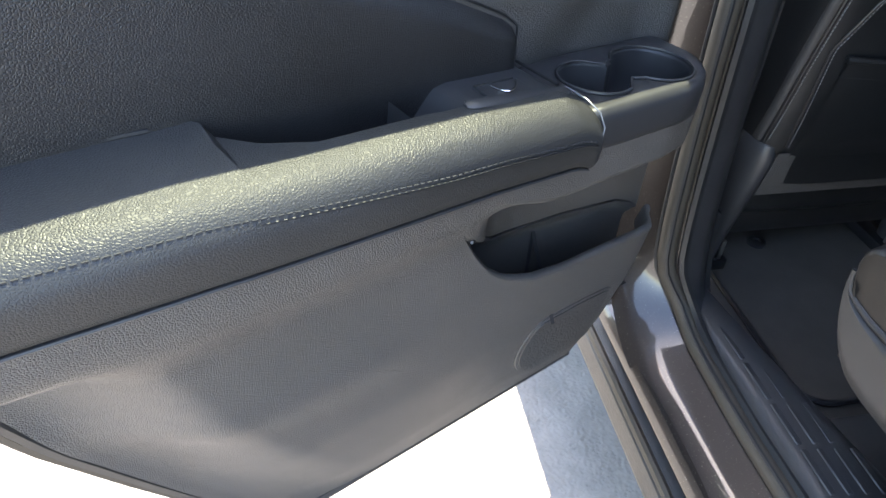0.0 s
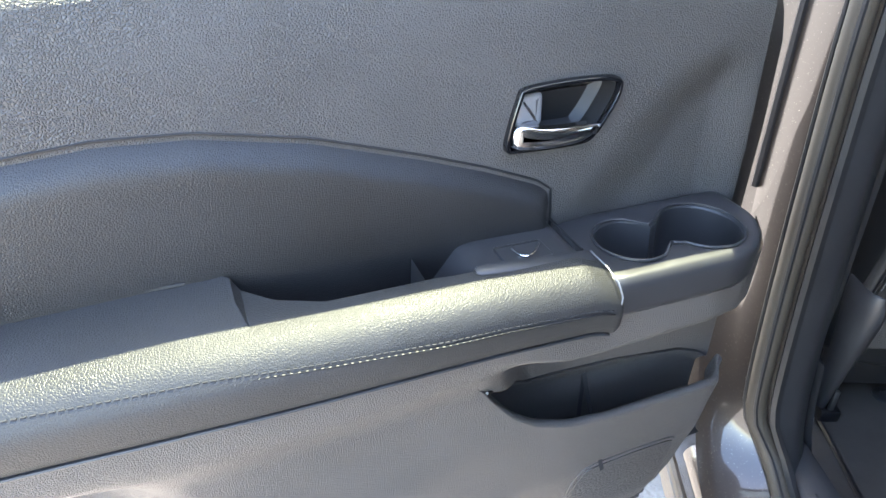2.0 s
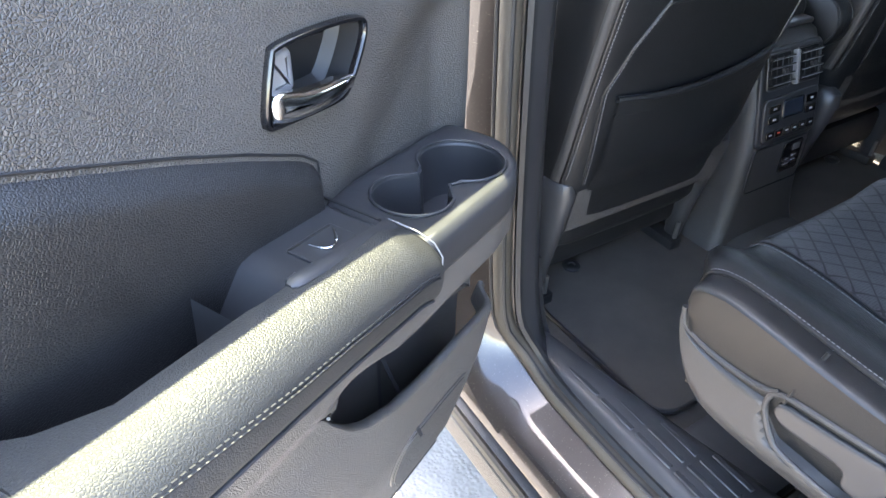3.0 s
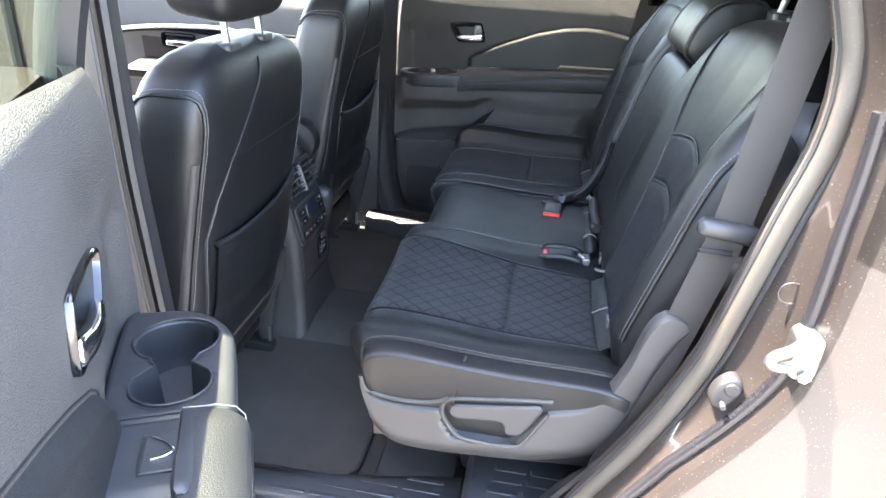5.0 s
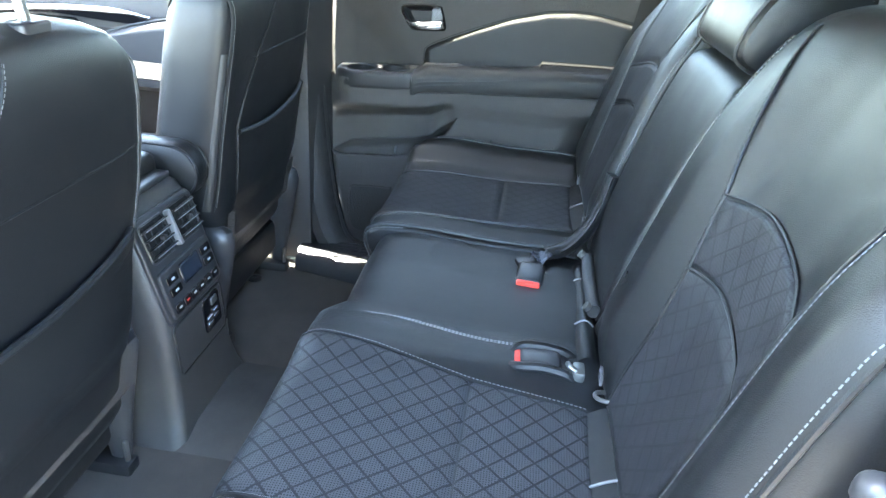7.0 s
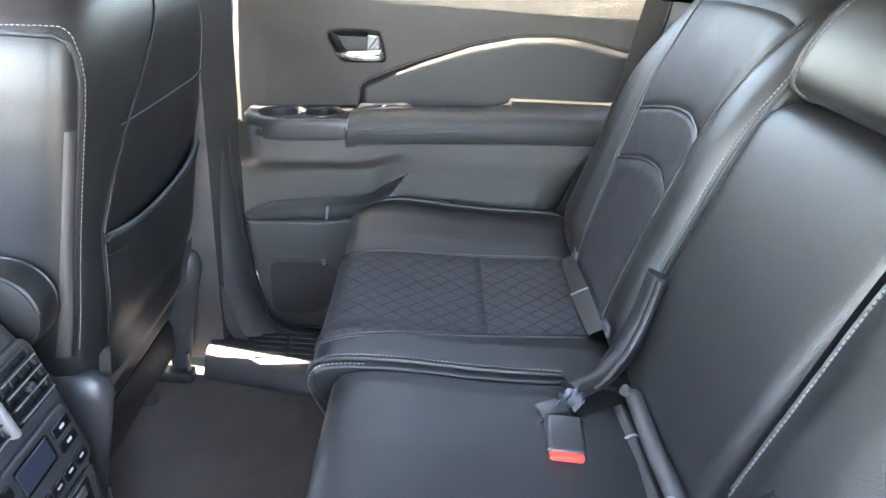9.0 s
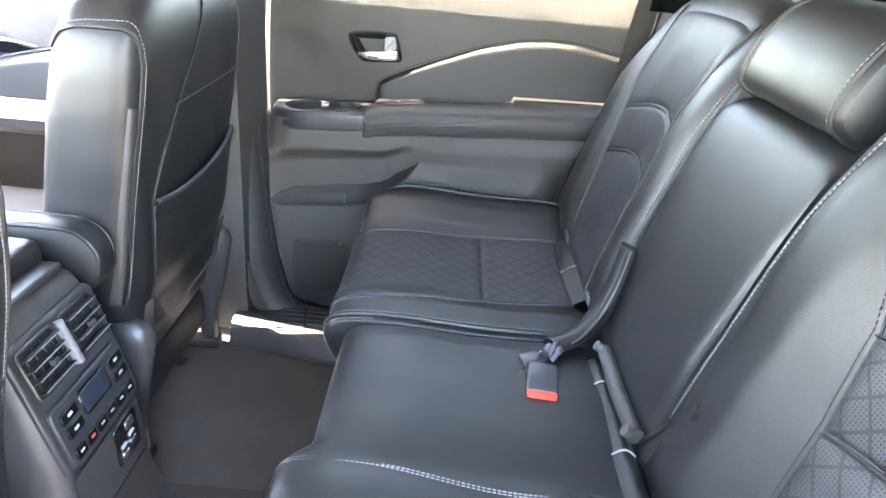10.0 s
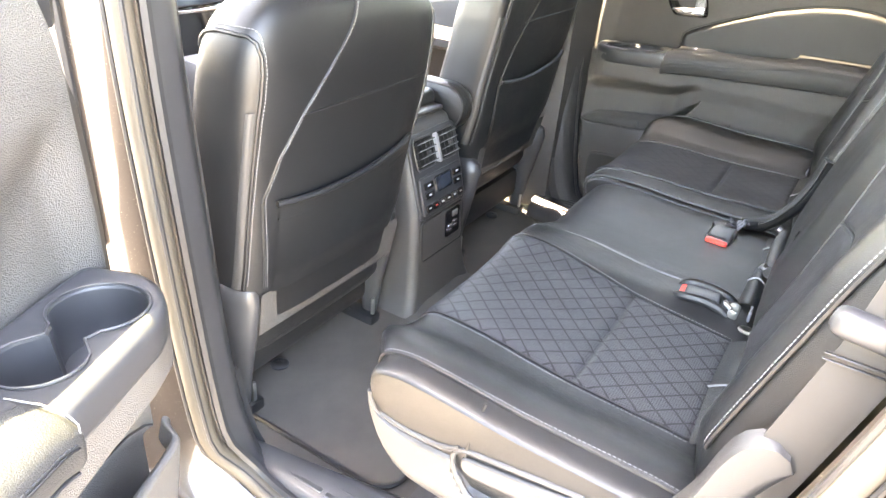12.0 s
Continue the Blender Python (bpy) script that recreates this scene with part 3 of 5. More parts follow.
    # padded flaps behind the insert
    part("rear_flap", grid(lambda u, v: V((0.758 + 0.046 * u, m(0.235 + 0.265 * v), 0.846 + 0.014 * math.sin(u * math.pi * 0.6) + 0.008 * u)), 6, 12), LEATHER, th)
    part("flap_seam", tube([V((0.758 + 0.046 * k / 8, m(0.37), 0.8475 + 0.014 * math.sin(k / 8 * math.pi * 0.6) + k * 0.001)) for k in range(9)], 0.0018, 6), THREAD, th)
    return th


bench_cushion(False)
bench_cushion(True)

BSECT = [V((a, 0, b)) for a, b in ((0.800, 0.840), (0.788, 0.865), (0.796, 0.90), (0.817, 0.98), (0.845, 1.08), (0.874, 1.18), (0.912, 1.28), (0.938, 1.34), (0.962, 1.374), (0.990, 1.390), (1.030, 1.386), (1.054, 1.374), (1.062, 1.345))]
NB = 56
bsect = curve(BSECT, NB)
BX_Y = (0.125, 0.135, 0.150, 0.182, 0.222, 0.26, 0.30, 0.42, 0.48, 0.52, 0.58, 0.64, 0.675, 0.692)
BX_V = (0.050, 0.010, -0.018, -0.037, -0.030, -0.010, 0.0, 0.006, 0.0, -0.010, -0.024, -0.024, -0.010, 0.012)


def back_surf(s, y, far=False, lift=0.0):
    yy = 2 * YC - y if far else y
    if far:
        yy = lerp(yy, (0.12, 0.30, 0.48, 0.597), (0.125, 0.30, 0.50, 0.692))
    k = min(max(s, 0), 1) * (NB - 1)
    i = min(int(k), NB - 2)
    p = bsect[i].lerp(bsect[i + 1], k - i)
    d = (bsect[i + 1] - bsect[i]).normalized()
    w = ss(0.84, 0.95, p.z) * (1 - 0.55 * ss(1.2, 1.37, p.z)) * (1 - ss(0.95, 1.0, p.x))
    crown = -0.035 * abs((yy - 0.41) / 0.29) ** 3 * ss(1.2, 1.38, p.z) - 0.07 * ss(0.19, 0.125, yy) * ss(1.2, 1.36, p.z)
    return V((p.x - d.z * lift + lerp(yy, BX_Y, BX_V) * w, y, p.z + d.x * lift + crown))


def s_at_z(z):
    for i in range(NB - 1):
        if bsect[i].z <= z <= bsect[i + 1].z and i > 1:
            return (i + (z - bsect[i].z) / (bsect[i + 1].z - bsect[i].z)) / (NB - 1)
    return 1.0


def post(c, z0, z1, th, lean=0.18):
    part("post", tube([V((c[0], c[1], z0)), V((c[0] + (z1 - z0) * lean, c[1], z1))], 0.0065, 12), STEEL, th, "bright steel post")
    bm = plate(rrect(c[0] - 0.016, c[1] - 0.026, c[0] + 0.016, c[1] + 0.026, 0.010), lambda a, b, h: V((a, b, h)), z0 - 0.012, z0 + 0.010, 0.004)
    part("guide_cap", bm, PLASTIC_SMOOTH, th, "black plastic guide cap")


def pillow(c, s, rot=0.0, e=0.35, n=28, m=18):
    """A soft rounded block."""
    bm = bmesh.new()
    rows = []
    pw = lambda v: math.copysign(abs(v) ** e, v)
    for i in range(m + 1):
        th_ = -math.pi / 2 + math.pi * i / m
        rows.append([])
        for j in range(n):
            ph = 2 * math.pi * j / n
            q = V((s[0] * pw(math.cos(th_)) * pw(math.cos(ph)), s[1] * pw(math.cos(th_)) * pw(math.sin(ph)), s[2] * pw(math.sin(th_))))
            rows[-1].append(V(c) + Matrix.Rotation(rot, 3, "Y") @ q)
    b = loft(rows, bm=bm)
    bmesh.ops.remove_doubles(b, verts=b.verts, dist=1e-5)
    return b


def bench_back(far):
    m = (lambda y: 2 * YC - y) if far else (lambda y: y)
    th = REAR[far]
    y0, y1 = (0.127, 0.690) if not far else (1.0, m(0.127))
    ys = np.linspace(y0, y1, 56)
    rings = [[V((min(q.x, 0.955 + 0.11 * k), q.y, q.z)) for q in (back_surf(i / (NB - 1), y, far) for i in range(NB))] + [V((0.935 + 0.065 * k, y, 1.28)), V((0.885 + 0.07 * k, y, 1.12)), V((0.855 + 0.06 * k, y, 0.98)), V((0.835 + 0.035 * k, y, 0.86))] for y, k in [(y, ss(0.127, 0.26, m(y))) for y in ys]]
    part("backrest", loft(rings), LEATHER, th)
    f = (lambda s, y, l=0.0: back_surf(s, y, False, l)) if not far else (lambda s, y, l=0.0: back_surf(s, 2 * YC - lerp(y, (0.125, 0.30, 0.50, 0.692), (0.12, 0.30, 0.48, 0.597)), True, l))
    yi = lambda z: lerp(z, (0.86, 1.0, 1.09, 1.18, 1.28, 1.36), (0.500, 0.490, 0.497, 0.512, 0.56, 0.60))
    yo = lambda z: lerp(z, (0.86, 1.0, 1.09, 1.18, 1.28, 1.36), (0.275, 0.262, 0.255, 0.248, 0.236, 0.22))
    zs = np.linspace(0.87, 1.365, 60)
    for fy in (yi, yo):
        part("piping", tube([f(s_at_z(z), fy(z), 0.0015) for z in zs], 0.0022, 6), LEATHER, th)
        part("stitching", dashes([f(s_at_z(z), fy(z) + (0.006 if fy is yi else -0.006), 0.0009) for z in zs], 0.0007), THREAD if far or fy is yo else THREAD_DARK, th)
    arc = lambda z0, v: z0 + 0.022 * math.sin(v * math.pi) - 0.012 * (1 - v)
    def panel(za, zb, arc_a, arc_b):
        def q(u, v):
            a = arc(za, v) if arc_a else za
            b = arc(zb, v) if arc_b else zb
            z = a + (b - a) * u
            y = yo(z) + (yi(z) - yo(z)) * v
            e = min(u / 0.06, (1 - u) / 0.06, v / 0.04, (1 - v) / 0.04, 1)
            return f(s_at_z(z), y, 0.001 + 0.004 * math.sin(e * math.pi / 2))
        return grid(q, 26, 22)
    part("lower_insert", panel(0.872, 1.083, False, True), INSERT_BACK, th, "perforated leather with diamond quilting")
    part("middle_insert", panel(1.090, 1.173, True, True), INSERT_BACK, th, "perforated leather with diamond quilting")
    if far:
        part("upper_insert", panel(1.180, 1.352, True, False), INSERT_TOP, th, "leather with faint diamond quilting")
    for z0 in (1.0865, 1.1765):
        part("arc_seam", tube([f(s_at_z(arc(z0, v)), yo(arc(z0, v)) + (yi(arc(z0, v)) - yo(arc(z0, v))) * v, 0.002) for v in np.linspace(0, 1, 24)], 0.002, 6), LEATHER, th)
    e0 = [f(s_at_z(z), 0.150, 0.002) for z in np.linspace(0.93, 1.34, 50)]
    part("edge_piping", tube(e0, 0.003, 6), LEATHER, th)
    for o in (0.157,):
        part("stitching", dashes([f(s_at_z(z), o, 0.0012) for z in np.linspace(0.93, 1.34, 50)], 0.0007), THREAD, th)
    part("stitching", dashes([f(s_at_z(z), 0.672, 0.0012) for z in np.linspace(0.95, 1.36, 50)], 0.001), THREAD, th)
    part("edge_piping", tube([f(s_at_z(z), 0.680, 0.002) for z in np.linspace(0.95, 1.36, 50)], 0.003, 6), LEATHER, th)
    for y in (0.52, 0.64) if not far else (0.345, 0.465):
        post((1.034, m(y)), 1.384, 1.47, th)
    part("headrest", pillow((1.03, m(0.58 if not far else 0.405), 1.545), (0.055, 0.13, 0.085), -0.15), LEATHER, th)
    return th


bench_back(False)
bench_back(True)


def centre_back():
    th = REAR[False]
    def ring(y, k):
        out = []
        for a, b in ((0.800, 0.868), (0.790, 0.885), (0.806, 0.98), (0.834, 1.08), (0.866, 1.18), (0.890, 1.240), (0.905, 1.262), (0.930, 1.270), (0.965, 1.268), (0.94, 1.1), (0.88, 0.9)):
            out.append(V((a, y, b)))
        p = curve(out, 60, closed=True)
        c = sum(p, V()) / len(p)
        return [V((c.x + (q.x - c.x) * k, y, c.z + (q.z - c.z) * (1 - (1 - k) * 0.3))) for q in p]
    ys = [(0.694, 0.84), (0.697, 0.91), (0.704, 0.965), (0.720, 0.99), (0.745, 1.0), (0.85, 1.02), (0.955, 1.0), (0.975, 0.98), (0.987, 0.93), (0.993, 0.85), (0.996, 0.75)]
    part("centre_armrest", loft([ring(y, k) for y, k in ys]), LEATHER, th, "folded-up leather centre armrest")
    def hring(y, k):
        p = curve([V((a, y, b)) for a, b in ((0.903, 1.285), (0.896, 1.31), (0.912, 1.355), (0.942, 1.392), (0.99, 1.406), (1.04, 1.392), (1.035, 1.30), (0.95, 1.272))], 48, closed=True)
        c = sum(p, V()) / len(p)
        return [V((c.x + (q.x - c.x) * k, y, c.z + (q.z - c.z) * k)) for q in p]
    hr = part("centre_headrest", loft([hring(y, k) for y, k in ((0.712, 0.80), (0.716, 0.92), (0.726, 0.98), (0.74, 1.0), (0.85, 1.01), (0.955, 1.0), (0.969, 0.98), (0.979, 0.92), (0.983, 0.80))]), LEATHER, th, "low leather centre head restraint")
    for y in (0.729, 0.966):
        part("piping", tube(hring(y, 1.0) + hring(y, 1.0)[:1], 0.003, 6), LEATHER, hr)
        yy = y + (0.007 if y < 0.8 else -0.007)
        part("stitching", dashes(hring(yy, 1.005) + hring(yy, 1.005)[:1], 0.0009), THREAD, hr)


centre_back()


def seat_base(far):
    m = (lambda y: 2 * YC - y) if far else (lambda y: y)
    th = REAR[far]
    # side shield as a curved plate
    top = [(0.385, 0.835), (0.40, 0.815), (0.44, 0.806), (0.53, 0.812), (0.60, 0.825), (0.70, 0.842), (0.755, 0.87), (0.785, 0.93), (0.800, 0.99), (0.812, 1.018), (0.832, 1.03), (0.852, 1.02)]
    bot = [(0.385, 0.825), (0.393, 0.77), (0.408, 0.735), (0.440, 0.708), (0.50, 0.702), (0.58, 0.707), (0.66, 0.715), (0.72, 0.73), (0.77, 0.75), (0.80, 0.80), (0.83, 0.90), (0.862, 1.00)]
    a, b = curve([V((p[0], 0, p[1])) for p in top], 40), curve([V((p[0], 0, p[1])) for p in bot], 40)
    def q(u, v):
        i = min(int(u * 39), 38)
        k = u * 39 - i
        p = a[i].lerp(a[i + 1], k).lerp(b[i].lerp(b[i + 1], k), v)
        d = 0.018 * math.sin(min(v / 0.12, 1) * math.pi / 2) * math.sin(min((1 - v) / 0.35, 1) * math.pi / 2)
        rec = 0.024 * ss(0.518, 0.532, p.x + 0.5 * max(0.785 - p.z, 0) * -1) * ss(0.690, 0.676, p.x + 0.55 * (0.84 - p.z)) * ss(0.746, 0.757, p.z) * ss(0.848, 0.838, p.z - 0.12 * (p.x - 0.60))
        return V((p.x, m(0.092 - d + rec), p.z))
    part("shield", grid(q, 78, 26), PLASTIC, th)
    part("inner_frame", loft([[V((x, y, z)) for x, z in ((0.40, 0.70), (0.395, 0.80), (0.80, 0.83), (0.80, 0.72))] for y in (m(0.112), m(0.13))]), DARK, th)
    sgn = -1 if not far else 1
    bar = [(0.532, 0.803), (0.5325, 0.812), (0.537, 0.819), (0.56, 0.823), (0.60, 0.829), (0.64, 0.836), (0.668, 0.841), (0.6755, 0.838), (0.676, 0.829), (0.668, 0.812), (0.656, 0.790), (0.648, 0.779),
           (0.640, 0.775), (0.628, 0.775), (0.6225, 0.780), (0.6205, 0.790), (0.616, 0.796), (0.605, 0.797), (0.575, 0.794), (0.548, 0.792), (0.537, 0.796)]
    o = [(p.x, p.y) for p in curve([V((x, z, 0)) for x, z in bar], 84, closed=True)]
    lv = part("lever", plate(o, lambda x, z, h: V((x, m(0.094) + sgn * h, z)), 0.0, 0.022, 0.004), PLASTIC_SMOOTH, th, "smooth black recline lever")
    part("catch", rbox((0.586, m(0.092), 0.783), (0.055, 0.012, 0.013), 0.003, 2, m=Matrix.Rotation(-0.10, 3, "Y")), PLASTIC_SMOOTH, lv)
    rim = [(0.690, 0.852), (0.64, 0.846), (0.58, 0.837), (0.540, 0.831), (0.524, 0.822), (0.520, 0.806), (0.525, 0.788), (0.540, 0.766), (0.556, 0.754), (0.60, 0.750), (0.632, 0.752), (0.648, 0.758), (0.662, 0.780), (0.686, 0.828)]
    part("recess_ridge", tube([V((p.x, m(0.0755), p.z)) for p in curve([V((x, 0, z)) for x, z in rim], 60)], 0.0038, 8), PLASTIC, th)
    lipline = [(0.386, 0.846), (0.390, 0.828), (0.402, 0.818), (0.44, 0.811), (0.49, 0.813), (0.515, 0.820), (0.528, 0.830)]
    part("shield_lip", tube([V((p.x, m(0.0775), p.z)) for p in curve([V((x, 0, z)) for x, z in lipline], 40)], 0.0045, 8), PLASTIC, th)
    # rail and support under the seat
    for y in (0.30, 0.45, 1.1, 1.30) if not far else ():
        part("rail", rbox((0.62, y, 0.500), (0.46, 0.035, 0.03), 0.004), DARK, th)
        part("support", rbox((0.58, y, 0.60), (0.36, 0.03, 0.20), 0.01), DARK, th)
    if not far:
        part("pedestal", rbox((0.72, 0.31, 0.60), (0.36, 0.12, 0.20), 0.03, 3), PLASTIC, th, "dark plastic seat pedestal")
        part("rail_cover", rbox((0.46, 0.28, 0.50), (0.16, 0.20, 0.045), 0.015), PLASTIC, th)
    return th


seat_base(False)
seat_base(True)


def buckle(c, yaw, tilt, label, red, size=1.0):
    M = Matrix.Translation(c) @ Matrix.Rotation(yaw, 4, "Z") @ Matrix.Rotation(tilt, 4, "Y") @ Matrix.Scale(size, 4)
    th = thing("belt_buckle", label, "belt buckle", M)
    part("housing", rbox((0.012, 0, 0), (0.062, 0.048, 0.024), 0.007, 3), PLASTIC_SMOOTH, th, local=True)
    if red:
        part("release_button", rbox((-0.0205, 0, 0.001), (0.012, 0.042, 0.018), 0.004, 2), RED, th, "red release button", local=True)
    part("collar", tube([V((a, b, -0.008)) for a, b in rrect(-0.032, -0.031, 0.046, 0.031, 0.014)] + [V((0.046, 0.017, -0.008))], 0.004, 6), LEATHER, th, local=True)
    return th


buckle((0.675, 0.818, 0.869), 1.48, -0.10, "black seat belt buckle with red release button", True)
buckle((0.686, 0.589, 0.857), 0.05, -0.06, "black seat belt buckle sunk in the cushion with red button", True)
buckle((0.662, 0.880, 0.868), 0.35, -0.12, "small plain black centre belt buckle housing", False, 0.62)


def cloth_tag():
    c = V((0.690, 0.896, 0.880))
    th = thing("belt_tag", "crumpled light grey cloth tag on the centre belt", "tag", Matrix.Translation(c))
    part("cloth", grid(lambda a, b: c + V((0.036 * (a - 0.5) + 0.010 * b, 0.034 * (b - 0.5), 0.006 * math.sin(a * 7 + b * 4) + 0.004 * math.sin(a * 15 - b * 9))), 12, 12), TAG, th)


cloth_tag()


def belt_sleeve():
    th = thing("buckle_sleeve", "glossy black curved plastic sleeve of the belt anchor", "belt sleeve", Matrix.Translation((0.76, 0.96, 0.88)))
    path = curve([V((0.700, 0.925, 0.868)), V((0.745, 0.945, 0.882)), V((0.778, 0.968, 0.915)), V((0.800, 0.985, 0.965)), V((0.812, 0.995, 1.02))], 24)
    part("sleeve", tube(path, 0.026, 14, flat=0.55, up=(-0.9, 0.1, 0.4)), LEATHER, th)
    part("strap", tube([p + V((-0.006, -0.022, 0.004)) for p in path[4:]], 0.010, 8, flat=0.4, up=(-0.9, 0.1, 0.4)), LEATHER, th)


belt_sleeve()


def pivot_bar(y0, y1, x, z, label):
    th = thing("pivot_bar", label, "hinge bar", Matrix.Translation((x, y0, z)))
    part("bar", tube([V((x, y0, z)), V((x - 0.004, (y0 + y1) / 2, z + 0.002)), V((x, y1, z))], 0.012, 10), PLASTIC, th)
    for y in (y0, y1):
        part("pin", tube([V((x - 0.010, y, z + 0.006)), V((x - 0.016, y, z + 0.010))], 0.008, 10), STEEL, th, "bare steel pin")


th = thing("cover_disc", "pale grey round cover disc low on the backrest", "cover", Matrix.Translation((0.786, 0.572, 0.882)))
part("disc", plate([(0.572 + 0.009 * math.cos(t), 0.884 + 0.012 * math.sin(t)) for t in [2 * math.pi * k / 24 for k in range(24)]], lambda a, b, h: V((0.790 - h, a, b)), -0.01, 0.006, 0.003), GREYTRIM, th)
th = thing("anchor_wire", "bent steel child seat anchor wire", "anchor", Matrix.Translation((0.785, 0.505, 0.878)))
part("wire", tube(curve([V((0.800, 0.525, 0.868)), V((0.778, 0.522, 0.872)), V((0.770, 0.508, 0.876)), V((0.778, 0.494, 0.880)), V((0.800, 0.490, 0.884))], 20), 0.003, 8), STEEL, th)
th = thing("backrest_gusset", "loose black leather gusset beside the centre armrest", "gusset", Matrix.Translation((0.79, 0.66, 0.93)))
part("leather", grid(lambda u, v: V((0.792 + 0.012 * u - 0.008 * math.sin(v * math.pi), 0.700 - 0.085 * u + (0.045 - 0.030 * u) * (v - 0.5), 0.858 + 0.145 * u + 0.010 * (v - 0.5))), 16, 8), LEATHER, th)
part("hem", tube([V((0.789 + 0.012 * u, 0.700 - 0.085 * u + 0.5 * (0.045 - 0.030 * u), 0.863 + 0.145 * u)) for u in np.linspace(0, 1, 16)], 0.003, 6), LEATHER, th)


pivot_bar(0.715, 0.905, 0.781, 0.882, "black hinge bar at the foot of the centre armrest")
th = thing("latch_bracket", "grey steel latch bracket behind the cushion", "bracket", Matrix.Translation((0.752, 0.566, 0.868)))
part("bracket", rbox((0.752, 0.566, 0.868), (0.016, 0.030, 0.016), 0.003, 2), STEEL, th)
part("hook", tube([V((0.748, 0.555, 0.876)), V((0.738, 0.560, 0.880)), V((0.736, 0.572, 0.876))], 0.004, 8), STEEL, th)


def tag_label(c, th=None):
    t = thing("anchor_tag", "small white printed child seat anchor tag", "tag", Matrix.Translation(c))
    part("cloth", rbox(c, (0.004, 0.024, 0.018), 0.001, 1), TAG, t)
    part("printed_mark", rbox((c[0] - 0.0026, c[1], c[2]), (0.001, 0.010, 0.004), 0, 1, m=Matrix.Rotation(0.6, 3, "X")), DARK, t)


for y in (0.272, 0.53, 1.051, 1.305):
    tag_label((0.777, y, 0.893))


def belt(near):
    g = cy(near)
    th = thing("seat_belt", "grey woven seat belt hanging beside the seat" if near else "grey woven seat belt beside the far seat", "seat belt", Matrix.Translation(g((0.86, 0.1, 0.8))))
    pts = [(0.93, 0.094, 1.66), (0.912, 0.092, 1.46), (0.897, 0.090, 1.319), (0.879, 0.088, 1.166), (0.871, 0.086, 1.12), (0.840, 0.082, 0.978), (0.800, 0.078, 0.80), (0.775, 0.078, 0.70)]
    c = curve([V(p) for p in pts], 40)
    rings = []
    for i, p in enumerate(c):
        d = (c[min(i + 1, 39)] - c[max(i - 1, 0)]).normalized()
        side = (V((1, -0.08, 0)) - d * d.dot(V((1, -0.08, 0)))).normalized()
        nn = d.cross(side).normalized()
        rings.append([g(p + side * a + nn * b) for a, b in ((-0.024, -0.0007), (0.0, -0.001), (0.024, -0.0007), (0.024, 0.0007), (0.0, 0.0011), (-0.024, 0.0007))])
    part("webbing", loft(rings), WEB, th)
    if near:
        part("belt_guide", rbox((0.876, 0.084, 1.160), (0.080, 0.024, 0.026), 0.0105, 4, m=Matrix.Rotation(0.10, 3, "Y")), PLASTIC_SMOOTH, th, "black plastic belt guide")
        for k in range(2):
            part("sewn_end", rbox((0.865, 0.080, 1.133 - 0.006 * k), (0.046, 0.0035, 0.0018), 0.0006, 1), DARK, th)
    return th


belt(True)
belt(False)

# ---- front seats ----
FZ = (0.72, 0.78, 0.86, 0.95, 1.05, 1.12, 1.18, 1.22, 1.25, 1.272, 1.288, 1.298)
FHW = (0.205, 0.224, 0.230, 0.234, 0.239, 0.241, 0.238, 0.230, 0.215, 0.188, 0.150, 0.10)
FXR = (0.048, 0.056, 0.068, 0.078, 0.092, 0.102, 0.110, 0.112, 0.110, 0.103, 0.090, 0.070)
FXF = (-0.16, -0.15, -0.12, -0.10, -0.075, -0.06, -0.045, -0.035, -0.025, -0.015, 0.0, 0.02)


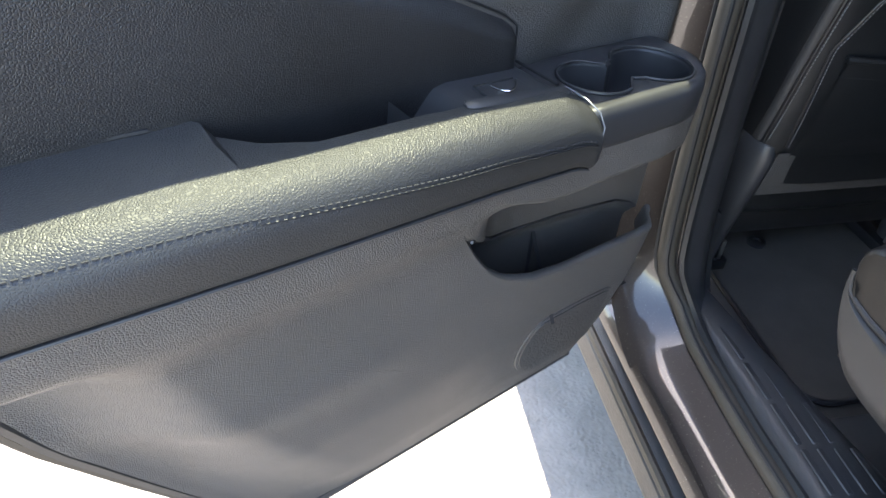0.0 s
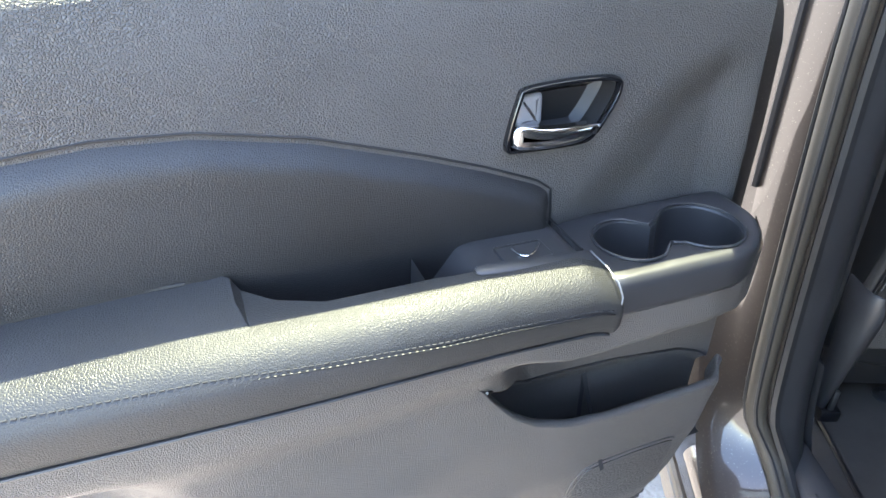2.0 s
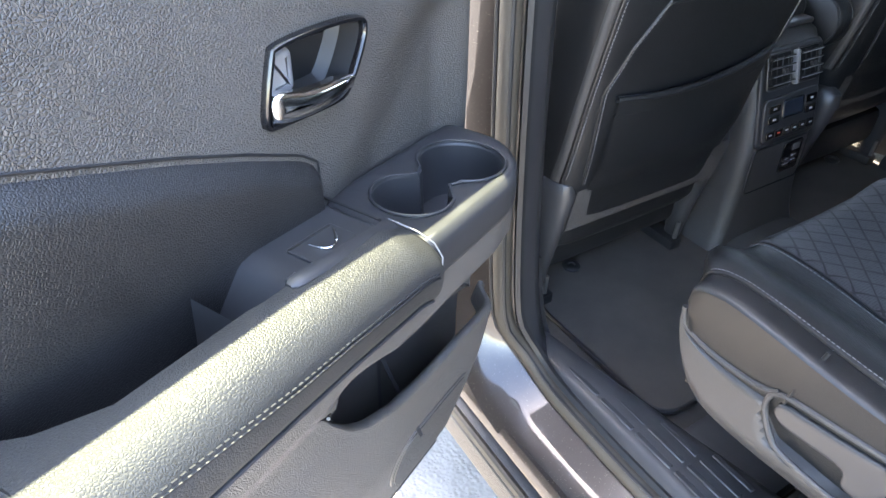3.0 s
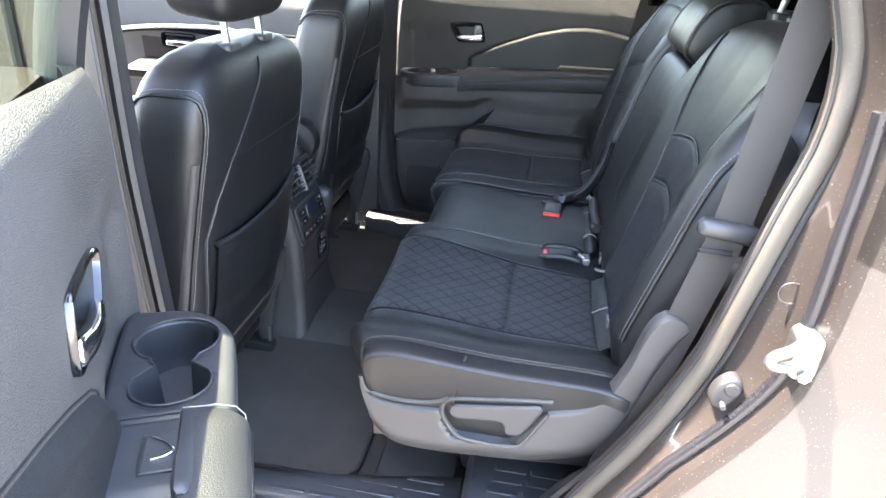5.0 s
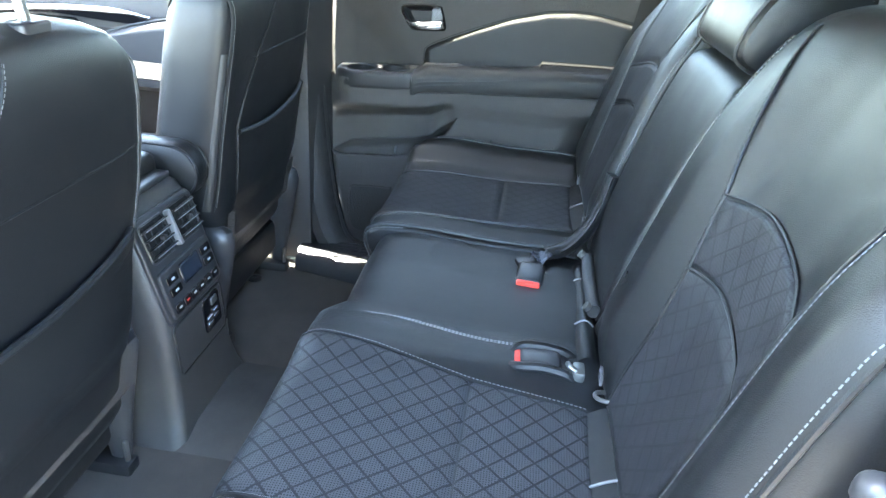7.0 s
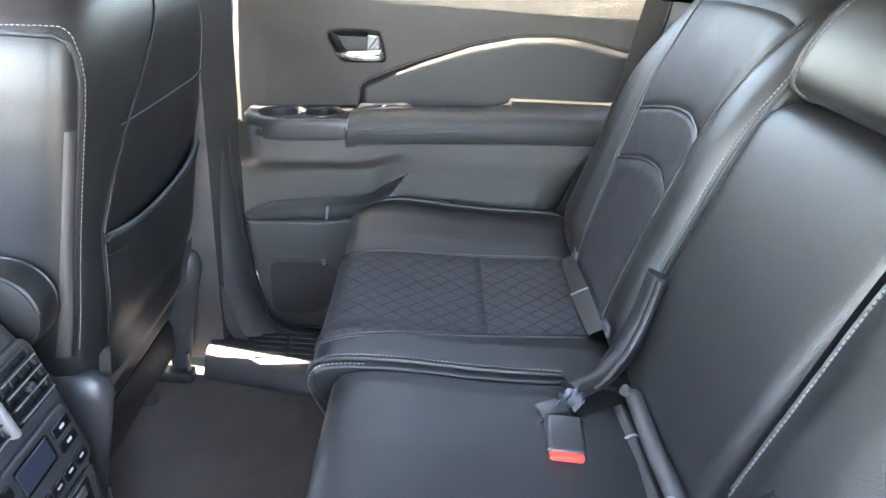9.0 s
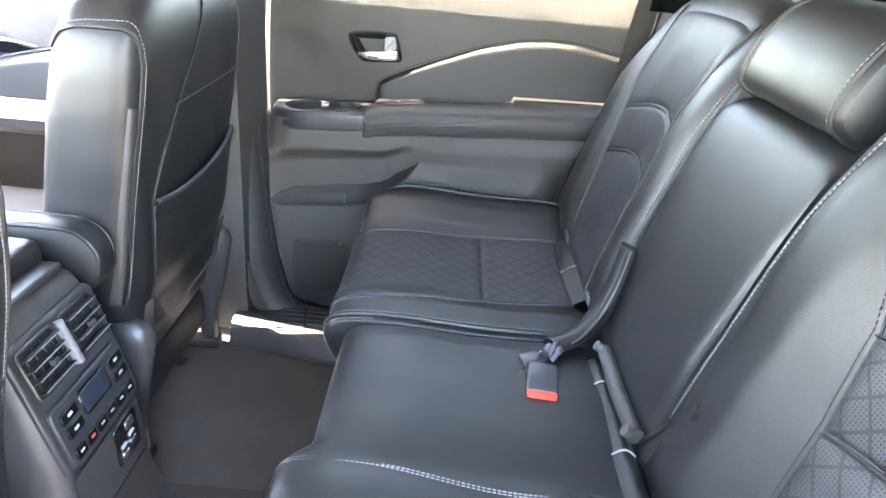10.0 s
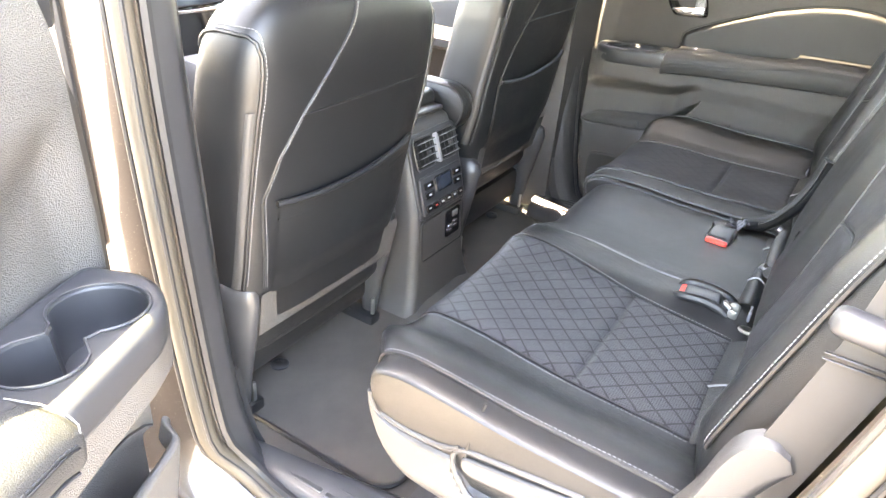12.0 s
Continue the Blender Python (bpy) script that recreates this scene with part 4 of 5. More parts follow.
def front_seat(yc, outer, forward=0.0, lift=0.0):
    """outer: -1 when the seat's outboard side faces the near door; forward and lift: how far the seat is set from the other one."""
    th = thing("front_seat", "black leather front seat with stitched side and rear map pocket", "car seat", Matrix.Translation((0.0, yc, 0.5)), "front seats")
    hw = lambda z: lerp(z, FZ, FHW)
    def skin(a, z, lift=0.0):
        """a: angle round the seat back; 0 is the rear, 90 towards +y."""
        e = 0.42
        pw = lambda v: math.copysign(abs(v) ** e, v)
        xr, xf, w = lerp(z, FZ, FXR) + lift, lerp(z, FZ, FXF) - lift, hw(z) + lift
        xc, ax = (xr + xf) / 2, (xr - xf) / 2
        if math.sin(a) > 0:
            w *= 1.035 - 0.10 * ss(1.10, 0.85, z)
        return V((xc + ax * pw(math.cos(a)), yc + w * pw(math.sin(a)), z))
    n = 72
    rings = [[skin(2 * math.pi * k / n, z) for k in range(n)] for z in np.linspace(0.72, 1.298, 44)]
    part("backrest", loft(rings), LEATHER, th)
    def rear(y, z, lift=0.0):
        t = min(max((y - yc) / (hw(z) * (1.035 - 0.10 * ss(1.10, 0.85, z) if y > yc else 1)), -0.999), 0.999)
        a = math.asin(abs(t) ** (1 / 0.42)) * (1 if t > 0 else -1)
        p = skin(a, z, lift)
        return V((p.x, y, z))
    # stitched edges between side and rear, closing over the side panel's top
    for sgn in (-1, 1):
        za = (0.80, 1.00, 1.14, 1.185, 1.212, 1.228, 1.236, 1.236, 1.228, 1.205)
        aa = (66, 57, 50, 50, 54, 62, 76, 92, 108, 122)
        ks = np.linspace(0, 9, 90)
        edge = [(lerp(k, range(10), za), lerp(k, range(10), aa)) for k in ks]
        part("edge_piping", tube([skin(sgn * radians(a), z, 0.001) for z, a in edge], 0.003, 6), LEATHER, th)
        part("stitching", dashes([skin(sgn * radians(a - 4.5), z + 0.010 * ss(50, 70, a), 0.0008) for z, a in edge], 0.0007, 0.006), THREAD, th)
        # zipped strip on the side
        za = list(np.linspace(0.80, 1.13, 30))
        part("side_strip", grid(lambda u, v: skin(sgn * radians(lerp(0.80 + 0.33 * u, (0.80, 1.0, 1.14), (70, 61, 54)) + 11 * v), 0.80 + 0.33 * u, 0.0015 + 0.0015 * math.sin(v * math.pi)), 30, 6), PLASTIC, th)
    # curved seams of the rear panel
    path = [(0.80, 0.190), (0.90, 0.197), (0.98, 0.203), (1.05, 0.178), (1.115, 0.136), (1.18, 0.082), (1.235, 0.036), (1.275, 0.014)]
    zz = np.linspace(0.80, 1.27, 50)
    yy = [yc + (0.022 if outer > 0 else 0.0) - lerp(z, [p[0] for p in path], [p[1] for p in path]) for z in zz]
    part("panel_seam", tube([rear(y, z, 0.001) for y, z in zip(yy, zz)], 0.002, 6), LEATHER, th)
    part("stitching", dashes([rear(y + 0.005, z, 0.001) for y, z in zip(yy, zz)], 0.0006), THREAD, th)
    part("cross_seam", tube([rear(yc - 0.134 + 0.345 * k, 1.112 + 0.004 * k, 0.001) for k in np.linspace(0, 1, 24)], 0.0016, 6), LEATHER, th)
    # map pocket
    zt = lambda k: 0.968 + 0.026 * k - 0.016 * math.sin(k * math.pi)
    part("map_pocket", grid(lambda u, v: rear(yc + 0.178 * (2 * v - 1), 0.785 + (zt(v) - 0.785) * u, 0.003 + 0.007 * ss(0.0, 0.3, u) + 0.006 * u * math.sin(v * math.pi)), 16, 30), LEATHER, th, "black leather map pocket")
    part("pocket_hem", tube([rear(yc + 0.180 * k, zt((k + 1) / 2), 0.014 - 0.008 * abs(k) ** 3) for k in np.linspace(-1, 1, 30)], 0.006, 8), LEATHER, th)
    part("pocket_stitch", tube([rear(yc + 0.178 * k, zt((k + 1) / 2) - 0.028, 0.0125 - 0.004 * abs(k) ** 3) for k in np.linspace(-1, 1, 30)], 0.0016, 6), DARK, th)
    # lower valance, cushion frame and rails
    part("valance", grid(lambda u, v: V((0.052 - 0.015 * u + 0.0 * v, yc - 0.20 + 0.40 * v, 0.79 - 0.095 * u)), 6, 20), PANEL, th, "grey-black plastic valance below the pocket")
    part("seat_pan", pillow((-0.28, yc, 0.71), (0.30, 0.245, 0.10), 0.0, 0.3), LEATHER, th)
    part("frame", rbox((-0.22, yc, 0.60), (0.40, 0.40, 0.10), 0.02), DARK, th)
    for sgn in (-1, 1):
        part("rail", rbox((-0.24, yc + sgn * 0.19, 0.500), (0.50, 0.035, 0.030), 0.005), DARK, th)
        part("rail_leg", rbox((0.0, yc + sgn * 0.19, 0.53), (0.008, 0.010, 0.06), 0.003), STEEL, th, "bare steel rail leg")
        part("hinge_cover", loft([[V((cx + ax * math.cos(t), yc + sgn * 0.203 + ay * math.sin(t), z)) for t in [2 * math.pi * k / 20 for k in range(20)]] for z, cx, ax, ay in ((0.515, -0.02, 0.020, 0.012), (0.60, -0.018, 0.030, 0.018), (0.70, -0.012, 0.045, 0.024), (0.77, -0.008, 0.055, 0.028), (0.795, -0.010, 0.050, 0.024), (0.805, -0.012, 0.036, 0.014))]), PLASTIC_SMOOTH, th)
    for dy in (-0.068, 0.068):
        post((0.074, yc + dy), 1.288, 1.36, th, -0.1)
    part("headrest", pillow((0.055, yc, 1.418), (0.065, 0.135, 0.085), 0.1, 0.42), LEATHER, th)
    # inboard fold-down armrest
    yi = yc - outer * 0.262
    rings = []
    for k, w in ((-1, 0.78), (-0.9, 0.93), (-0.6, 1), (0.6, 1), (0.9, 0.93), (1, 0.78)):
        o = rrect(-0.32, 0.895, 0.020, 1.010, 0.055, 8)
        cx, cz = -0.15, 0.952
        rings.append([V((cx + (a - cx) * (1 - (1 - w) * 0.3), yi + 0.024 * k, cz + (b - cz) * w)) for a, b in o])
    ar = part("armrest", loft(rings), LEATHER, th, "rounded black leather fold-down armrest")
    for k in (1, 4):
        part("piping", tube(rings[k] + rings[k][:1], 0.0035, 6), LEATHER, ar)
    for ob in th.children:
        if ob.name.split(".")[0] not in ("rail", "rail_leg", "frame", "armrest", "hinge_cover"):
            ob.data.transform(Matrix.Translation((-forward, 0, lift)))
    return th


front_seat(0.402, -1)
front_seat(2 * YC - 0.402, 1, 0.018, 0.046)

# ---- centre console, dashboard ----
def centre_console():
    th = thing("centre_console", "black centre console rear with air vents and climate panel", "console", Matrix.Translation((0.0, YC, 0.5)))
    FACE = ((0.49, 0.56, 0.62, 0.70, 0.76, 0.84, 0.92, 0.945, 0.958), (0.074, 0.062, 0.056, 0.052, 0.047, 0.026, 0.000, -0.012, -0.030))
    face = lambda z: lerp(z, *FACE)
    def ring(z, hw, xr):
        c = [(-1.0, -hw)] + [(xr - 0.030 + 0.030 * math.sin(a), -hw + 0.022 - 0.022 * math.cos(a)) for a in np.linspace(0, math.pi / 2, 8)]
        return [V((x, YC + y, z)) for x, y in c + [(x, -y) for x, y in c[::-1]]]
    part("body", loft([ring(z, hw, face(z)) for z, hw in ((0.49, 0.150), (0.53, 0.132), (0.58, 0.120), (0.66, 0.113), (0.76, 0.110), (0.84, 0.109), (0.92, 0.108), (0.945, 0.104), (0.958, 0.094))]), PLASTIC, th)
    part("lid", rbox((-0.24, YC, 0.972), (0.38, 0.20, 0.055), 0.020, 4), LEATHER, th, "padded black leather lid")
    part("lid_trim", rbox((-0.052, YC, 0.962), (0.060, 0.17, 0.012), 0.005, 3), PLASTIC_SMOOTH, th, "smooth dark trim below the lid")
    def F(y, z, h):
        dx, dz = face(z + 0.004) - face(z - 0.004), 0.008
        k = math.hypot(dx, dz)
        return V((face(z) + h * dz / k, YC + y, z - h * dx / k))
    tilt = lambda z: Matrix.Rotation(math.atan2(face(z + 0.004) - face(z - 0.004), 0.008), 3, "Y")
    # rounded surround of the vents and the panel, proud of the body
    part("face_frame", plate(rrect(-0.100, 0.738, 0.100, 0.932, 0.016), F, -0.002, 0.006, 0.004), PLASTIC_SMOOTH, th)
    for sgn in (-1, 1):
        c = sgn * 0.047
        # Flat black plate painted as the shade of a deep vent.
        part("vent_shade_plate", plate(rrect(c - 0.037, 0.856, c + 0.037, 0.920, 0.007), F, 0.004, 0.0068, 0.001), DEPTH_BLACK, th)
        for k in range(4):
            z = 0.864 + 0.0158 * k
            part("slat", rbox(F(c, z, 0.012), (0.015, 0.072, 0.0034), 0.0012, 1, m=tilt(z) @ Matrix.Rotation(-0.35, 3, "Y")), DARK, th)
            part("slat_edge", rbox(F(c, z + 0.001, 0.0192), (0.0012, 0.070, 0.0016), 0, 1, m=tilt(z)), GREYTRIM, th)
        for k in range(4):
            part("fin", rbox(F(c - 0.027 + 0.018 * k, 0.888, 0.0075), (0.003, 0.002, 0.058), 0.0005, 1, m=tilt(0.888)), DARK, th)
        part("vent_thumb", rbox(F(c, 0.888, 0.020), (0.009, 0.013, 0.010), 0.003, 2, m=tilt(0.888)), PLASTIC_SMOOTH, th)
        part("vent_bezel", tube([F(a, z_, 0.0075) for a, z_ in rrect(c - 0.0385, 0.8545, c + 0.0385, 0.9215, 0.008)] + [F(c + 0.0385, 0.9135, 0.0075)], 0.0022, 6), PLASTIC_SMOOTH, th)
    part("vent_divider", rbox(F(0, 0.888, 0.012), (0.013, 0.010, 0.070), 0.003, 2, m=tilt(0.888)), GREYTRIM, th, "silver-grey divider between the vents")
    part("control_panel", plate(rrect(-0.090, 0.748, 0.090, 0.838, 0.010), F, 0.004, 0.010, 0.003), PLASTIC_SMOOTH, th)
    part("display", plate(rrect(-0.030, 0.794, 0.034, 0.826, 0.004), F, 0.009, 0.0125, 0.001), SCREEN, th, "small dark climate display")
    part("display_rim", tube([F(a, z_, 0.0115) for a, z_ in rrect(-0.032, 0.792, 0.036, 0.828, 0.005)] + [F(0.036, 0.823, 0.0115)], 0.0013, 5), PIANO, th)
    for k in range(6):
        b = part("button", plate(rrect(-0.080 + 0.0275 * k, 0.757, -0.057 + 0.0275 * k, 0.772, 0.003), F, 0.009, 0.0125, 0.001), PIANO, th)
        part("printed_mark", rbox(F(-0.0685 + 0.0275 * k, 0.7645, 0.0128), (0.0006, 0.009, 0.003), 0, m=tilt(0.764)), RED if k == 1 else WHITE, b)
    for sgn in (-1, 1):
        for z in (0.795, 0.817):
            c = 0.002 + sgn * 0.062
            b = part("button", plate(rrect(c - 0.018, z - 0.008, c + 0.018, z + 0.008, 0.003), F, 0.009, 0.0125, 0.001), PIANO, th)
            part("printed_mark", rbox(F(c, z, 0.0128), (0.0006, 0.010, 0.004), 0, m=tilt(z)), WHITE, b)
    part("lower_panel", plate(rrect(-0.092, 0.630, 0.092, 0.732, 0.012), F, -0.002, 0.0035, 0.002), PLASTIC, th)
    part("lower_panel_seam", tube([F(a, z_, 0.0035) for a, z_ in rrect(-0.093, 0.629, 0.093, 0.733, 0.012)] + [F(0.093, 0.721, 0.0035)], 0.0014, 5), DEPTH_BLACK, th)
    s = part("socket_panel", plate(rrect(0.010, 0.655, 0.076, 0.728, 0.008), F, 0.002, 0.0065, 0.002), PIANO, th, "gloss black socket panel")
    for y, z in ((0.028, 0.684), (0.028, 0.672), (0.052, 0.690), (0.052, 0.678)):
        part("usb_port", rbox(F(y, z, 0.0075), (0.004, 0.018, 0.008), 0.001, 1, m=tilt(z)), CHROME, s)
    part("upper_socket", rbox(F(0.050, 0.713, 0.0075), (0.004, 0.024, 0.016), 0.002, 1, m=tilt(0.713)), STEEL, s)
    return th


centre_console()


def dashboard():
    th = thing("dashboard", "black dashboard with audio panel and round-cornered side vent", "dashboard", Matrix.Translation((-1.1, YC, 0.9)))
    prof = [(-1.70, 1.18), (-1.2, 1.225), (-0.98, 1.215), (-0.91, 1.18), (-0.90, 1.10), (-0.94, 1.03), (-0.99, 0.95), (-1.0, 0.82), (-1.10, 0.70), (-1.7, 0.65)]
    part("top", loft([[V((x, y, z)) for x, z in prof] for y in (0.14, 0.3, YC, 1.3, 1.46)]), PLASTIC, th)
    part("audio_panel", rbox((-0.88, YC, 1.05), (0.16, 0.30, 0.30), 0.02, 3, m=Matrix.Rotation(-0.25, 3, "Y")), PIANO, th)
    M25 = Matrix.Rotation(-0.25, 3, "Y")
    part("screen", rbox((-0.795, YC, 1.137), (0.01, 0.23, 0.10), 0.004, 1, m=M25), SCREEN, th)
    part("screen_trim", tube([V((-0.796, YC - 0.125 + 0.25 * k / 12, 1.078 - 0.006 * math.sin(k / 12 * math.pi))) for k in range(13)], 0.0045, 8), CHROME, th, "thin silver strip below the screen")
    C = lambda y, z, h: V((-0.804 - (z - 1.03) * 0.25 + h, YC + y, z))
    cp = part("climate_panel", plate(rrect(-0.115, 0.992, 0.115, 1.064, 0.020), C, -0.02, 0.006, 0.003), GREYTRIM, th, "silver-framed climate control panel")
    part("panel_face", plate(rrect(-0.106, 1.000, 0.106, 1.056, 0.014), C, 0.002, 0.008, 0.002), PIANO, cp)
    part("panel_display", plate(rrect(-0.055, 1.036, 0.055, 1.052, 0.004), C, 0.006, 0.0095, 0.001), GREYTRIM, cp, "pale narrow climate display")
    for k in range(7):
        part("button", plate(rrect(-0.096 + 0.028 * k, 1.018, -0.073 + 0.028 * k, 1.030, 0.003), C, 0.006, 0.011, 0.002), GREYTRIM if k % 3 else PLASTIC_SMOOTH, cp)
        part("button", plate(rrect(-0.096 + 0.028 * k, 1.003, -0.073 + 0.028 * k, 1.014, 0.003), C, 0.006, 0.011, 0.002), PLASTIC_SMOOTH, cp)
    part("shifter_trim", rbox((-0.72, YC - 0.06, 0.950), (0.10, 0.06, 0.035), 0.010, 3), GREYTRIM, th, "pale trim beside the shifter")
    for y in (1.42, 0.20):
        part("vent", plate(rrect(y - 0.05, 1.09, y + 0.05, 1.185, 0.02), lambda a, b, h: V((-0.915 + h, a, b)), 0, 0.02, 0.004), DARK, th)
        for k in range(6):
            part("slat", rbox((-0.893, y, 1.10 + 0.015 * k), (0.010, 0.085, 0.003), 0.001, 1), PLASTIC_SMOOTH, th)
    return th


dashboard()

# ---- rear doors ----
A_OPEN = radians(64)
HINGE = V((0.049, -0.126, 0))
# edges of the door trim, in metres behind the hinge (u) by height
FRONT_U = ((0.45, 0.60, 0.75, 0.95, 1.10, 1.25, 1.33), (0.06, 0.035, 0.026, 0.016, 0.014, 0.020, 0.026))
REAR_U = ((0.48, 0.56, 0.68, 0.80, 0.95, 1.05, 1.15, 1.25, 1.33), (0.60, 0.655, 0.722, 0.785, 0.842, 0.856, 0.860, 0.866, 0.866))
PAD_U = (0.255, 0.275, 0.29, 0.305, 0.36, 0.42, 0.52, 0.61, 0.68, 0.74, 0.86)
PAD_Z = (1.085, 1.095, 1.108, 1.120, 1.146, 1.171, 1.208, 1.230, 1.237, 1.235, 1.215)


HANDLE = [(p.x, p.y) for p in curve([V((a, b, 0)) for a, b in ((0.217, 1.205), (0.225, 1.217), (0.27, 1.222), (0.322, 1.221), (0.331, 1.210), (0.342, 1.172), (0.340, 1.160), (0.325, 1.157), (0.262, 1.153), (0.243, 1.160), (0.225, 1.185))], 56, closed=True)]


def fu(z):
    return lerp(z, *FRONT_U)


def ru(z):
    return lerp(z, *REAR_U)


def belt_z(u):
    return lerp(u, (0.0, 0.2, 0.44, 0.9), (1.325, 1.335, 1.345, 1.35))


def rear_door(m, far):
    th = thing("rear_door", "rear door swung open with dark leather and plastic trim" if not far else "closed rear door with dark leather and plastic trim", "car door", m, "rear doors")

    def P(name, bm, mat, label="", parent=None, angle=38):
        return part(name, bm, mat, parent or th, label, angle, local=True)

    L3 = lambda u, w, z: V((u, w, z))
    # upper trim panel, with the hollow round the hinge end
    def upper(a, b):
        z = 0.985 + (belt_z(0.4) + 0.012 - 0.985) * b
        zt = 0.985 + (belt_z(fu(z) + (ru(z) - fu(z)) * a) + 0.012 - 0.985) * b
        u = fu(zt) + (ru(zt) - fu(zt)) * a
        w = 0.100
        w += -0.016 * max(0.0, (zt - 1.255) / 0.09) ** 2 - 0.034 * max(0.0, (zt - 1.332) / 0.025) ** 2
        hollow = ss(0.060, -0.065, u - 0.205 + 0.85 * (zt - 1.10)) * ss(1.238, 1.165, zt) * ss(0.035, 0.09, u)
        w -= 0.017 * hollow
        w -= 0.030 * ss(fu(zt) + 0.02, fu(zt), u)
        return L3(u, w, zt)
    bm = grid(upper, 230, 120)
    ring = shrink(HANDLE, 0.0025)
    def within(a, b):
        k = False
        for i in range(len(ring)):
            (x0, y0), (x1, y1) = ring[i - 1], ring[i]
            if (y0 > b) != (y1 > b) and a < (x1 - x0) * (b - y0) / (y1 - y0) + x0:
                k = not k
        return k
    gone = [f for f in bm.faces if 0.2 < f.calc_center_median().x < 0.36 and within(f.calc_center_median().x, f.calc_center_median().z)]
    bmesh.ops.delete(bm, geom=gone, context="FACES")
    P("upper_panel", bm, PANEL, "dark grained upper door trim")
    # padded insert
    def pad(a, b):
        u = 0.287 + (0.850 - 0.287) * a
        zt, zb = lerp(u, PAD_U, PAD_Z), 1.02
        z = zb + (zt - zb) * b
        e = min((1 - b) * (zt - zb) / (0.014 if far else 0.026), a * 0.563 / 0.016, 1.0)
        return L3(u, 0.0965 + 0.0175 * math.sin(max(e, 0) * math.pi / 2) + 0.003 * math.sin(b * math.pi), z)
    P("pad_insert", grid(pad, 80, 40), LEATHER_DOOR, "soft black leather door insert")
    pt = [L3(u, 0.1, lerp(u, PAD_U, PAD_Z) + 0.002) for u in np.linspace(0.287, 0.85, 70)]
    P("insert_groove", tube([L3(0.285, 0.1, 1.03), L3(0.285, 0.1, 1.07)] + pt, 0.0014, 6), DARK)

    # armrest
    def back_w(u):
        return lerp(u, (0.28, 0.43, 0.435, 0.54, 0.58, 0.632, 0.86), (0.165, 0.165, 0.163, 0.163, 0.146, 0.096, 0.092))
    def top_z(u):
        return lerp(u, (0.27, 0.30, 0.40, 0.55, 0.65, 0.86), (1.062, 1.074, 1.084, 1.093, 1.100, 1.106))
    def arm_ring(u, k=1.0):
        tz = top_z(u)
        bw = back_w(u)
        lean = 0.012 * ss(0.6, 0.86, u)
        pts = [(bw, tz - 0.05), (bw, tz - 0.006), (bw + 0.005, tz + 0.001), (0.183, tz + 0.001), (0.195, tz - 0.0008), (0.205, tz - 0.004), (0.2135, tz - 0.0095), (0.2200, tz - 0.0165), (0.2240, tz - 0.0245), (0.2240, tz - 0.036), (0.2225, tz - 0.050), (0.2180, tz - 0.060), (0.19, tz - 0.066)]
        if bw < 0.12:
            pts[1], pts[2], pts[3] = (bw, tz + 0.004), (bw + 0.005, tz + 0.011), (0.15, tz + 0.006)
        return [L3(u, 0.19 + (a - 0.19) * k - lean, tz - 0.03 + (b - tz + 0.03) * k) for a, b in pts]
    us = list(np.linspace(0.280, 0.845, 90))
    rings = [arm_ring(0.272, 0.90), arm_ring(0.275, 0.97)] + [arm_ring(u) for u in us] + [arm_ring(0.852, 0.95), arm_ring(0.857, 0.85)]
    P("armrest", loft(rings), LEATHER_ARM, "black leather armrest with stitched edge")
    st_z = lambda u: lerp(u, (0.28, 0.45, 0.63, 0.85), (0.0290, 0.0250, 0.0135, 0.0090))
    st = [L3(u, lerp(st_z(u), (0.004, 0.0095, 0.0165, 0.0245, 0.036), (0.2052, 0.2138, 0.2203, 0.2242, 0.2242)) - 0.012 * ss(0.6, 0.86, u), top_z(u) - st_z(u)) for u in np.linspace(0.285, 0.845, 60)]
    # Dark line drawn in for the shadow between ledge and pad.
    P("ledge_shadow_line", tube([L3(u, back_w(u) + 0.022 - 0.012 * ss(0.6, 0.86, u), top_z(u) + 0.0105) for u in np.linspace(0.645, 0.845, 24)], 0.0022, 6), DARK)
    P("stitching", dashes(st, 0.0009, 0.006), THREAD_DARK)
    P("seam_groove", tube([p + V((0, 0.0012, -0.0038)) for p in st], 0.0018 if far else 0.0012, 6), DARK)
    if far:
        P("seam_groove", tube([p + V((0, 0.0008, -0.0125)) for p in st], 0.0014, 6), DARK)
    P("arm_base", tube([L3(u, 0.2170 - 0.012 * ss(0.6, 0.86, u), top_z(u) - 0.0632) for u in np.linspace(0.283, 0.84, 50)], 0.0028, 8, flat=0.7, up=(0, 0, 1)), PLASTIC_SMOOTH)
    # raised strip between switch panel and armrest
    P("grip_strip", loft([[L3(u, 0.172 + (w - 0.172) * k, top_z(u) + 0.002 + h * k) for w, h in ((0.164, -0.02), (0.164, 0.0), (0.167, 0.003), (0.176, 0.003), (0.180, 0.0), (0.180, -0.02))] for u, k in ((0.281, 0.9), (0.284, 1), (0.39, 1), (0.40, 0.85), (0.404, 0.4))]), PLASTIC_SMOOTH)
    # grab recess behind the armrest; its near-black floor stands for the shade
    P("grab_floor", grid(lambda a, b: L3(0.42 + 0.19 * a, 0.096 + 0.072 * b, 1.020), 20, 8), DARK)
    P("grab_strip", tube([L3(u, w, 1.0225) for u, w in ((0.600, 0.104), (0.47, 0.112), (0.452, 0.120), (0.450, 0.158))], 0.0012, 6), GREYTRIM)
    P("grab_wall", grid(lambda a, b: L3(0.446 + 0.004 * b, 0.098 + 0.07 * a, 1.078 - 0.058 * b), 6, 6), PLASTIC_SMOOTH)

